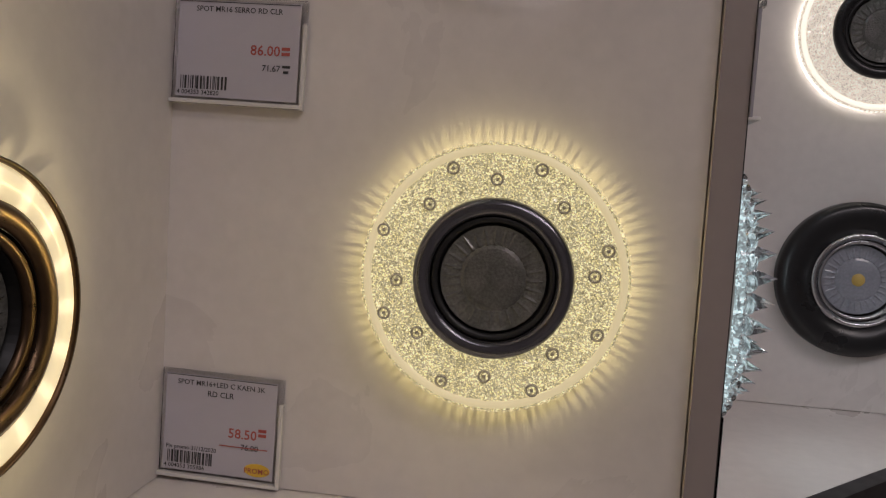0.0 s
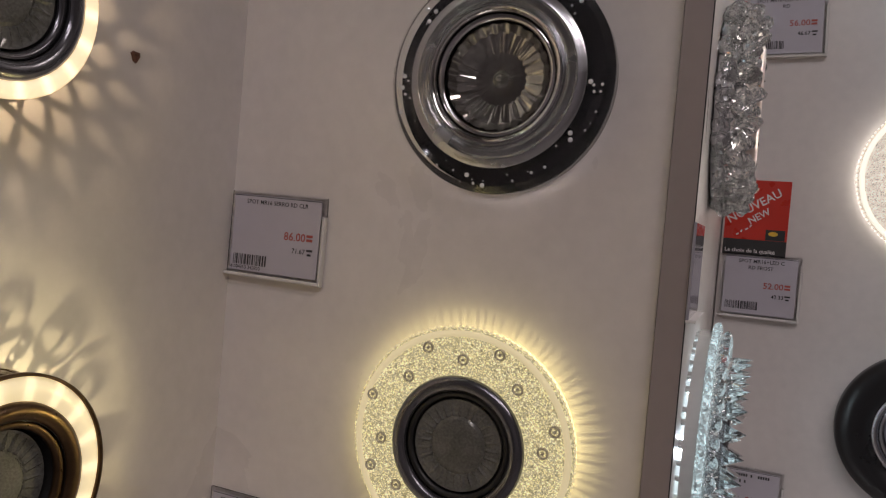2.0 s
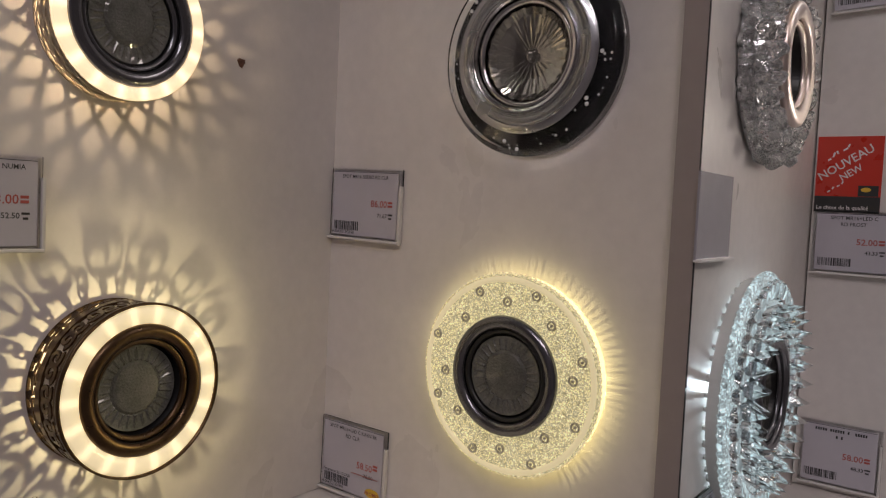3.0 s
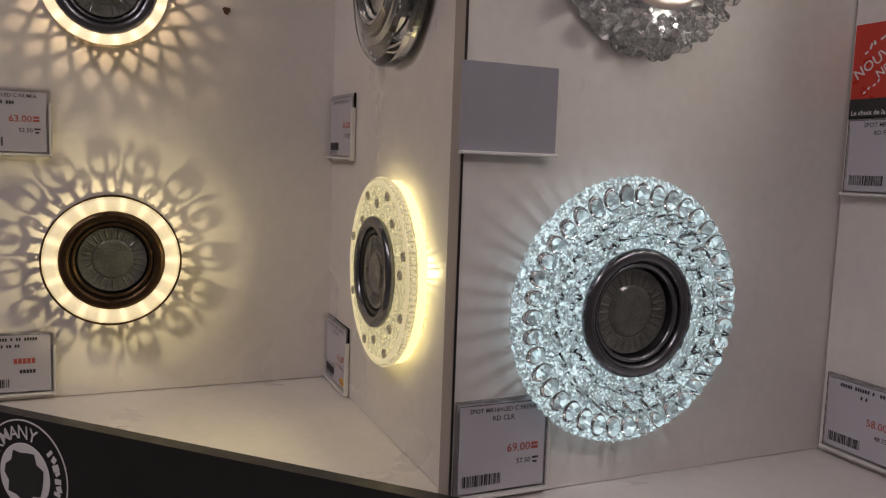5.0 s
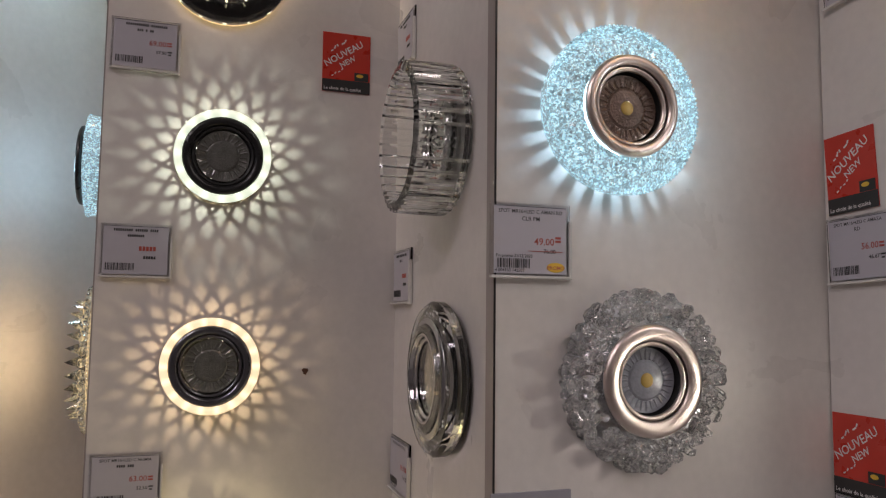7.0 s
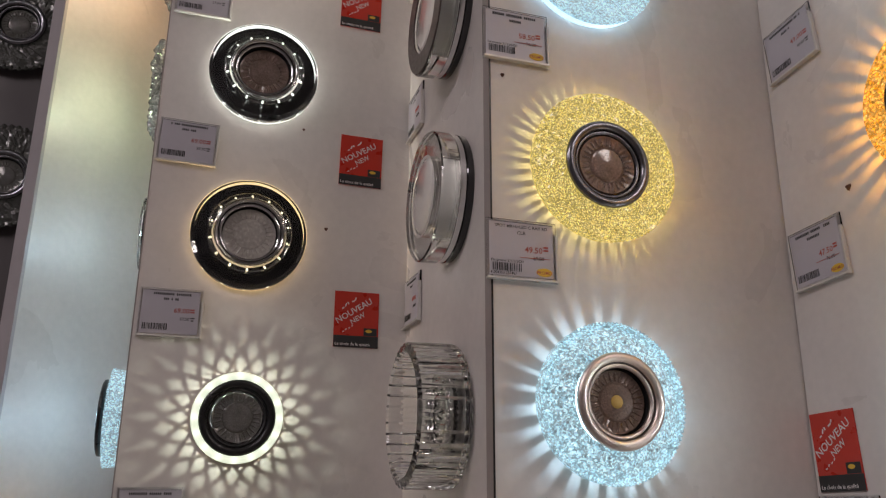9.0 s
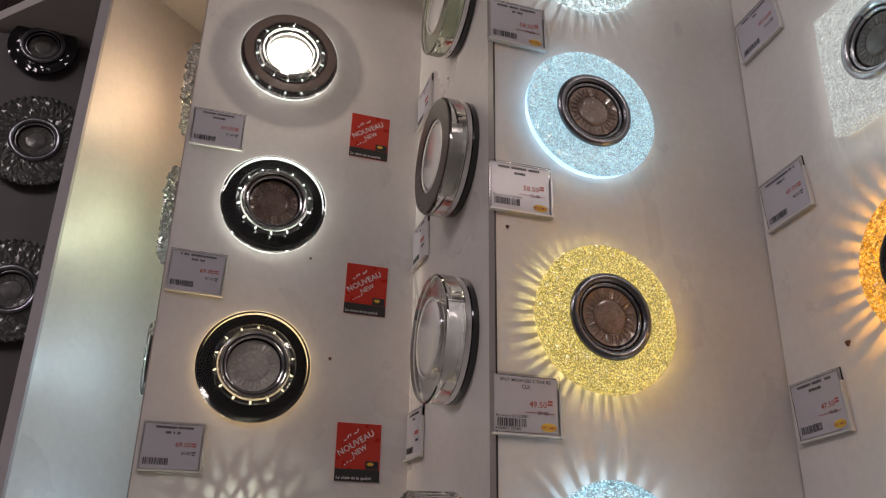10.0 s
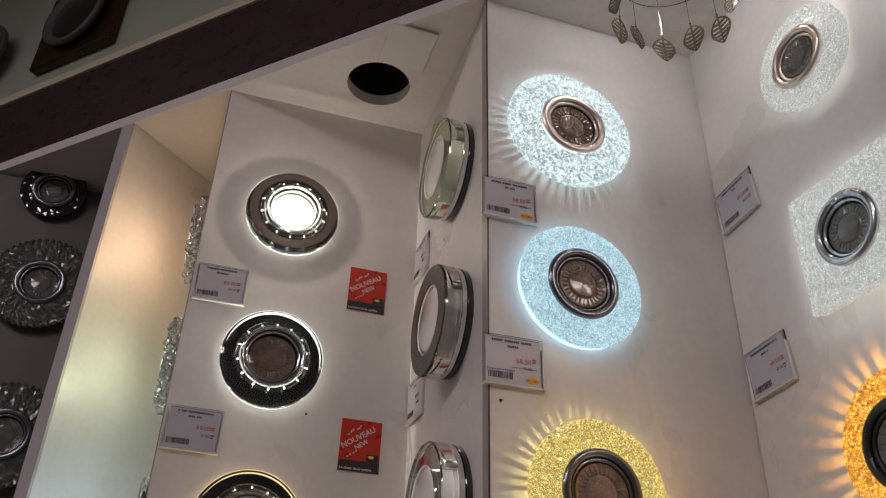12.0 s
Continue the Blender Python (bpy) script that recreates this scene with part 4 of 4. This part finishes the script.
glitter_spot("D", UD - 0.001, ROW[5] + 0.025, 0.0500, 0.0300, "sp_frost", "copper", "round frosted acrylic spotlight with a copper ring", 0.55, (1, 1, 0.95), 0.05, teeth=90, seed=11, strip="strip_frost")

glitter_spot("Z", UZ, ROW[0], 0.0560, 0.0335, "sp_warm", "gunmetal", "round glitter acrylic spotlight glowing warm", 0.36, WARM, teeth=60, seed=12, h=0.016, strip="strip_warm")
rose_spot("Z", UZ, ROW[1], "spiky crystal rose spotlight lit warm", 0.42, WARM, "glass", "sp_warm", R=0.062)
glitter_spot("Z", UZ, ROW[2] + 0.004, 0.0470, 0.0370, "sp_ice2", "black_metal", "crackle acrylic spotlight with a black ring, lit ice blue", 0.9, ICE, teeth=26, seed=13, h=0.026, dome=0.004, front_watts=0.11, strip="strip_ice")
glass_spot("Z", UZ, ROW[3] + 0.02, "black mirror glass spotlight lit cool white", "black_mirror", "glass", "led_white", watts=0.3, colour=(0.62, 0.88, 1.0), halo="halo_white", R=0.045, thick=0.012, front_watts=0.10)
cluster_spot("Z", UZ, ROW[4] + 0.01, "crystal chunk spotlight with a steel ring", "silver", 21, face="cells", watts=0.09, colour=(0.70, 1.0, 0.58))
cluster_spot("Z", UZ, ROW[5], "crystal chunk spotlight with a copper ring", "copper", 22, face="cells", watts=0.17, colour=(1.0, 0.62, 0.32))


# ---------- the neighbouring unit and the upper shelf ----------
for uu, zz in ((-0.105, 2.288), (-0.092, 2.076)):
    e = thing("recessed_spotlight", on_panel("W", uu, zz), "unlit round crystal spotlight on the next unit", "spotlight", LAMPS)
    part("glass_plate", grid_disc(0.030, 0.066, 0.014, 0.0, 8, 90, 0.0012, 31), M["sp_dim"], e, "textured glass, coloured dark as unlit")
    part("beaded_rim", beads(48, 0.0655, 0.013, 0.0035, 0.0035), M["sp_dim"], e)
    insert(e, 0.033, 0.017, "gunmetal", depth=0.010)
e = thing("recessed_spotlight", on_panel("W", -0.125, 2.438), "unlit dark glass spotlight on the next unit", "spotlight", LAMPS)
part("glass_plate", grid_disc(0.028, 0.045, 0.012, 0.0, 6, 60, 0.0004, 32), M["black_mirror"], e, "dark glass")
insert(e, 0.030, 0.015, "gunmetal", depth=0.010)


def upper_lamp(x, y, z, big, label):
    """A framed round lamp on the upper shelf's panel."""
    m = Matrix((Vector((1, 1, 0)).normalized(), Vector((0, 0, 1)), Vector((1, -1, 0)).normalized())).transposed().to_4x4()
    m.translation = (x, y, z)
    e = thing("wall_lamp", m, label, "lamp", "lamps on the upper shelf")
    if big:
        part("backplate", box_bm(-0.10, 0.10, -0.09, 0.09, 0, 0.018, 0.003), M["bronze"], e, "brown square backplate")
    part("shade", lathe([(0.0, 0.019), (0.060, 0.019), (0.072, 0.026), (0.074, 0.034), (0.066, 0.036), (0.060, 0.030), (0.0, 0.028)], 64, False), M["far_board"], e, "pale round rim", True)
    part("lens", lathe([(0, 0.040), (0.03, 0.037), (0.055, 0.0305)], 48, False), M["black_mirror"], e, "dark glass lens", True)


upper_lamp(-0.545, -0.185, 2.86, True, "round pale lamp on a brown square plate")
upper_lamp(-0.73, -0.37, 2.86, False, "round dark glass lamp")


# ---------- leaf pendant under the top board ----------
def leaf_bm():
    """A heart-shaped pierced leaf: an outline, a midrib and side veins."""
    def edge(f, sgn):
        return (sgn * 0.0095 * math.sin(math.pi * f) ** 0.8 * (1.15 - 0.55 * f), -0.003 - 0.024 * f)
    strips = []
    for sgn in (1, -1):
        pts = [(*edge(f, sgn), 0.0008 * math.sin(3 * f)) for f in np.linspace(0.02, 1, 14)]
        strips.append(ribbon(pts, [(1, 0, 0)] * len(pts), 0.0009, [(0, 0, 1)] * len(pts), 0.0006))
        for f in (0.15, 0.3, 0.45, 0.6, 0.75):
            x, y = edge(f + 0.05, sgn)
            pts = [(0, -0.006 - 0.022 * f, 0.0002), (x * 0.6, y - 0.0002, 0.0004), (x, y + 0.0012, 0.0008)]
            strips.append(ribbon(pts, [(0, 1, 0)] * 3, 0.00105, [(0, 0, 1)] * 3, 0.0005))
    pts = [(0, 0.001, 0), (0, -0.014, 0.0002), (0, -0.0268, 0)]
    strips.append(ribbon(pts, [(1, 0, 0)] * 3, 0.0007, [(0, 0, 1)] * 3, 0.0006))
    return merge(*strips)


e = thing("ceiling_spotlight", pose(0.222, 0.492, ZT), "silver ceiling spotlight with hanging pierced leaf pendants", "spotlight")
part("plate", lathe([(0.0, -0.002), (0.030, -0.002), (0.055, -0.004), (0.058, 0.0), (0.0, 0.0)], 64, False), M["chrome"], e, "polished ring plate", True)
part("wire_ring", lathe([(0.0533, -0.030), (0.0540, -0.0293), (0.0547, -0.030), (0.0540, -0.0307)], 64), M["leaf"], e, "thin wire ring")
part("lamp_face", lathe([(0.0, -0.0030), (0.018, -0.0030), (0.020, -0.0024)], 32, False), M["lamp_on"], e, "lit lamp face")
point(e, -0.006, 0.26, (0.97, 0.95, 1.0), 0.004)
leaf_me = None
for i in range(12):
    a = 2 * math.pi * (i + 0.3) / 12
    rr = random.Random(i)
    if leaf_me is None:
        o = part("leaf_pendant", leaf_bm(), M["leaf"], e, "pierced silver leaf")
        leaf_me = o.data
    else:
        o = part("leaf_pendant", leaf_me, M["leaf"], e)
    drop = -0.071 if i % 2 else -0.062
    o.matrix_local = pose(0.054 * math.cos(a), 0.054 * math.sin(a), drop, 90 + rr.uniform(-8, 8), 0, math.degrees(a) + 90 + rr.uniform(-25, 25)) @ Matrix.Diagonal((1.3, 1.3, 1.3, 1))
    w = part("wire", lathe([(0.0003, 0), (0.0003, drop + 0.002), (0.0001, drop + 0.002), (0.0001, 0)], 6), M["leaf"], e)
    w.location = (0.054 * math.cos(a), 0.054 * math.sin(a), 0)


# ---------- price tags ----------
def flat(parent, name, x0, x1, y0, y1, h, material, label=""):
    return part(name, box_bm(x0, x1, y0, y1, h, h + 0.00012), material, parent, label)


def words(parent, s, x, y, size, h, material, turn=0.0, right=False, centre=False):
    me = text_mesh(s, size)
    o = part("lettering", me, material, parent)
    xs = [v.co.x for v in me.vertices] or [0]
    dx = -max(xs) if right else (-(max(xs) + min(xs)) / 2 if centre else 0)
    o.matrix_local = pose(x, y, h, 0, 0, turn) @ Matrix.Translation((dx, 0, 0))
    return o


TAGS = "price tags beside the spotlights"


def price_tag(p, u, z, lines=(), price="", small="", old="", promo=False, date="", number="", W=0.054, H=0.044, turn=0.0, seed=1, label=""):
    """A card in a clear holder; u and z name its upper left corner."""
    rnd = random.Random(seed)
    e = thing("price_tag", on_panel(p, u, z, 0.0004, turn), label or "white price card in a clear plastic holder", "price tag", TAGS)
    part("holder", box_bm(0, W, -H, 0, 0, 0.0016, 0.0003), M["plastic"], e, "clear plastic holder")
    part("holder_lip", box_bm(0, W, -H - 0.0008, -H + 0.0010, 0.0, 0.0044, 0.0004), M["plastic_edge"], e, "clear bottom lip")
    part("holder_tab", box_bm(W - 0.0012, W + 0.0006, -H - 0.0012, -H * 0.22, 0.0002, 0.0036, 0.0004), M["plastic_edge"], e, "clear side lip")
    x0, x1, y1, y0 = 0.0022, W - 0.0028, -0.0018, -H + 0.0022
    part("card", box_bm(x0, x1, y0, y1, 0.0018, 0.0021), M["paper"], e, "printed white card")
    h = 0.0022
    flat(e, "border", x0 + 0.0003, x1 - 0.0003, y1 - 0.0006, y1 - 0.0003, h, M["ink"])
    y = y1 - 0.0046
    for t in lines:
        if t.startswith("#"):
            n = int(t[1:])
            xx = (x0 + x1) / 2 - n * 0.00165 / 2
            for i in range(n):
                if rnd.random() > 0.14:
                    flat(e, "unreadable_letter", xx, xx + 0.00115, y, y + 0.0021, h, M["ink"])
                xx += 0.00165
        else:
            words(e, t, (x0 + x1) / 2, y, 0.0033 if len(t) > 19 else 0.0037, h, M["ink"], centre=True)
        y -= 0.0046
    if price.startswith("#"):
        for i in range(5):
            flat(e, "unreadable_letter", x1 - 0.0225 + 0.0027 * i, x1 - 0.0204 + 0.0027 * i, y0 + 0.0195, y0 + 0.0232, h, M["red_ink"])
            flat(e, "unreadable_letter", x1 - 0.0190 + 0.0020 * i, x1 - 0.0175 + 0.0020 * i, y0 + 0.0128, y0 + 0.0152, h, M["ink"])
    elif price:
        words(e, price, x1 - 0.0085, y0 + 0.0195 if not old else y0 + 0.0180, 0.0062, h, M["red_ink"], right=True)
        for k in (0, 1):
            flat(e, "unreadable_letter", x1 - 0.0078, x1 - 0.0040, y0 + 0.0198 + 0.0022 * k, y0 + 0.0212 + 0.0022 * k, h, M["red_ink"])
    if small and not price.startswith("#"):
        words(e, small, x1 - 0.0080, y0 + 0.0128, 0.0038, h, M["ink"], right=True)
        flat(e, "unreadable_letter", x1 - 0.0072, x1 - 0.0035, y0 + 0.0145, y0 + 0.0156, h, M["ink"])
        flat(e, "unreadable_letter", x1 - 0.0066, x1 - 0.0042, y0 + 0.0122, y0 + 0.0133, h, M["ink"])
    if old:
        words(e, old, x1 - 0.0075, y0 + 0.0128, 0.0038, h, M["ink"], right=True)
        flat(e, "strike", x1 - 0.0260, x1 - 0.0030, y0 + 0.0138, y0 + 0.0142, h + 0.0002, M["red_ink"])
    if date:
        words(e, date, x0 + 0.0012, y0 + 0.0100, 0.0027, h, M["ink"])
    xx = x0 + 0.0022
    while xx < x0 + 0.0240 and (lines or price):
        w = rnd.choice((0.0003, 0.0003, 0.0006, 0.0009))
        flat(e, "barcode_bar", xx, xx + w, y0 + 0.0034, y0 + 0.0092, h, M["ink"])
        xx += w + rnd.choice((0.0003, 0.0005, 0.0008))
    if number:
        words(e, number, x0 + 0.0006, y0 + 0.0010, 0.0028, h, M["ink"])
    if promo:
        part("badge", lathe([(0, 0.0003), (0.0045, 0.0003), (0.0050, 0.0)], 20, False), M["yellow_ink"], e, "yellow starburst badge").matrix_local = Matrix.Translation((x1 - 0.0075, y0 + 0.0042, h)) @ Matrix.Diagonal((1.25, 0.62, 1, 1))
        words(e, "PROMO", x1 - 0.0075, y0 + 0.0028, 0.0034, h + 0.0004, M["red_ink"], centre=True)
    return e


DATE = "Fin promo 31/12/2020"
price_tag("B", -0.1520, 1.532, ["SPOT MR16 SERRO RD CLR"], "86.00", "71.67", number="4 004353 342820", W=0.061, H=0.046, seed=3, turn=-1)
price_tag("B", -0.1520, 1.3645, ["SPOT MR16+LED C KAEN 3K", "RD CLR"], "58.50", "", "76.00", True, DATE, "4 004353 305986", W=0.058, H=0.049, seed=4, turn=-1, label="promotional price card in a clear plastic holder")
for zz, sd in ((1.695, 5), (1.907, 6), (2.106, 7), (2.278, 8)):
    price_tag("B", -0.1515, zz, ["#20", "#6"], "#", "", W=0.056, H=0.047, seed=sd)
for zz, sd, pr, sm in ((1.361, 11, "", ""), (1.524, 12, "63.00", "52.50"), (1.710, 13, "", ""), (1.884, 14, "69.00", "57.50"), (2.053, 15, "69.00", "57.50"), (2.215, 16, "69.00", "57.50")):
    price_tag("A", 0.1050, zz, ["SPOT MR16+LED C NUMIA", "#8"] if sd == 12 else ["#21", "#8"], pr or "#", sm, number="", W=0.055, H=0.044, seed=sd, turn=-1.5 if sd == 15 else 0)
e = thing("price_tag", on_panel("C", 0.3485, 1.5325, 0.0004), "empty clear price holder with no card", "price tag", TAGS)
part("holder", box_bm(0, 0.053, -0.043, 0, 0, 0.0014, 0.0003), M["grey_plastic"], e, "cloudy clear plastic")
part("holder_lip", box_bm(0, 0.053, -0.0440, -0.0424, 0.0, 0.0046, 0.0004), M["white_ink"], e, "bright bottom lip")
price_tag("C", 0.352, 1.366, ["SPOT MR16+LED C FRENK", "RD CLR"], "69.00", "57.50", seed=21, H=0.050)
price_tag("C", 0.347, 1.7075, ["SPOT MR16+LED C AMAN RD", "CLR PM"], "49.00", "", "76.00", True, DATE, "4 004353 142507", seed=22, H=0.046, label="promotional price card in a clear plastic holder")
price_tag("C", 0.346, 1.8975, ["SPOT MR16+LED C RAIF RD", "CLR"], "49.50", "", "69.00", True, DATE, "4 004353 237487", seed=23, H=0.044, label="promotional price card in a clear plastic holder")
price_tag("C", 0.345, 2.0695, ["#23", "#6"], "58.50", "", "76.00", True, DATE, "", seed=24, H=0.044, label="promotional price card in a clear plastic holder")
price_tag("C", 0.345, 2.229, ["#22", "#7"], "58.50", "", "76.00", True, "", "", seed=25, H=0.044, label="promotional price card in a clear plastic holder")
price_tag("D", 0.0975, 1.520, ["SPOT MR16+LED C", "RD FROST"], "52.00", "43.33", seed=31, H=0.046)
price_tag("D", 0.099, 1.364, ["#22", "#7"], "58.00", "48.33", seed=32, H=0.047)
price_tag("D", 0.0975, 1.7085, ["SPOT MR16+LED C AMAZA", "RD"], "56.00", "46.67", seed=33, H=0.046, turn=2)
price_tag("D", 0.0985, 1.9075, ["#22", "#8"], "47.50", "", "76.00", True, "", "", seed=34, H=0.047, turn=4, label="promotional price card in a clear plastic holder")
price_tag("D", 0.098, 2.087, ["#22", "#8"], "49.00", "40.83", seed=35, H=0.047, turn=5)
price_tag("D", 0.098, 2.262, ["#20", "#4"], "49.00", "40.83", seed=36, H=0.047, turn=5)


# ---------- red stickers ----------
def sticker(p, u, z, turn=0.0, W=0.044, H=0.055):
    e = thing("promo_sticker", on_panel(p, u, z, 0.0003, turn), "red sticker announcing a new product, black foot strip", "sticker", "red stickers on the boards")
    part("card", box_bm(0, W, -H, 0, 0, 0.0006), M["red_card"], e, "glossy red card")
    flat(e, "foot_strip", 0, W, -H, -H + 0.0115, 0.0007, M["ink"], "black foot strip")
    words(e, "NOUVEAU", 0.0035, -0.0325, 0.0086, 0.0008, M["white_ink"], 33)
    words(e, "NEW", 0.0175, -0.0325, 0.0070, 0.0008, M["white_ink"], 33)
    words(e, "Le choix de la qualité", 0.0015, -H + 0.0020, 0.0040, 0.0009, M["white_ink"])
    for i in range(5):
        b = flat(e, "unreadable_script", 0, 0.0024 + 0.0012 * (i % 2), -0.0006, 0.0006, 0.0008, M["white_ink"])
        b.matrix_local = pose(0.0075 + 0.0032 * i, -0.0175 + 0.0024 * i, 0, 0, 0, 33 + 40 * (i % 3))
    for i in range(4):
        b = flat(e, "unreadable_script", 0, 0.0020, -0.0005, 0.0005, 0.0008, M["white_ink"])
        b.matrix_local = pose(0.0085 + 0.003 * i, -0.0405 + 0.002 * i, 0, 0, 0, 33 + 30 * (i % 2))
    flat(e, "logo", W - 0.0145, W - 0.0015, -H + 0.0118, -H + 0.0195, 0.0007, M["ink"], "black logo block")
    part("logo_mark", lathe([(0, 0.0002), (0.0030, 0.0002), (0.0033, 0)], 16, False), M["yellow_ink"], e, "yellow logo mark").matrix_local = Matrix.Translation((W - 0.0095, -H + 0.0165, 0.0009)) @ Matrix.Diagonal((1, 0.5, 1, 1))
    return e


sticker("A", 0.282, 1.894)
sticker("A", 0.281, 2.0605, -1)
sticker("A", 0.275, 2.243, -1)
sticker("D", 0.0965, 1.574, 0, W=0.043)
sticker("D", 0.0965, 1.767, 3, W=0.042, H=0.056)


# ---------- emblem on the fascia, plugs ----------
fm = Matrix((Vector((1, 1, 0)).normalized(), Vector((0, 0, 1)), Vector((1, -1, 0)).normalized())).transposed().to_4x4()
fm.translation = (-0.0925, 0.1455, 1.2815)
em = thing("printed_emblem", fm, "round white printed emblem on the black fascia", "emblem")
part("disc", lathe([(0.0, 0.0006), (0.0205, 0.0006), (0.0212, 0.0003)], 64, False), M["white_ink"], em, "white printed disc")
part("centre_mark", lathe([(0.0, 0.0009), (0.010, 0.0009), (0.016, 0.0008)], 18, False, lambda j, i: 0.0022 * math.sin(i * 2.4) if j == 2 else 0), M["ink"], em, "dark shape in the middle")
part("ring", lathe([(0.0352, 0.0003), (0.0362, 0.0003), (0.0362, 0.0006), (0.0352, 0.0006)], 72), M["white_ink"], em, "thin white ring")
for i, ch in enumerate("GERMANY"):
    a = 176 - i * 17
    words(em, ch, 0.0240 * math.cos(math.radians(a)), 0.0240 * math.sin(math.radians(a)), 0.0120, 0.0007, M["white_ink"], a - 90, centre=True)
for i in range(8):
    a = math.radians(40 - i * 9)
    o = flat(em, "unreadable_script", -0.0012, 0.0012 + 0.001 * (i % 3), -0.0030 + 0.001 * (i % 2), 0.0022, 0.0005, M["white_ink"])
    o.matrix_local = pose(0.0285 * math.cos(a), 0.0285 * math.sin(a), 0, 0, 0, math.degrees(a) - 90 + 25 * (i % 2))
fm2 = fm.copy()
fm2.translation = (-0.180, 0.058, 1.262)
em2 = thing("printed_emblem", fm2, "red printed block on the black fascia", "emblem")
part("block", box_bm(-0.03, 0.022, -0.02, 0.022, 0.0004, 0.0008), M["red_card"], em2, "dark red print")

for p, u, z, r in (("A", 0.274, 1.588, 0.0028), ("A", 0.270, 1.956, 0.0018), ("A", 0.242, 2.060, 0.0014), ("D", 0.163, 1.927, 0.0026), ("B", -0.042, 2.236, 0.0012), ("C", 0.361, 2.013, 0.0016)):
    e = tagged(part("screw_plug", lathe([(r, 0.0), (r * 0.9, 0.0006), (r * 0.45, 0.0009), (r * 0.3, 0.0004), (0, 0.0003)], 9, False, lambda j, i: r * 0.22 * math.sin(i * 2.1) if j < 4 else 0), M["nail"]), "small brown screw plug in the white board", "screw", "screw plugs")
    e.matrix_world = on_panel(p, u, z, 0.0002)
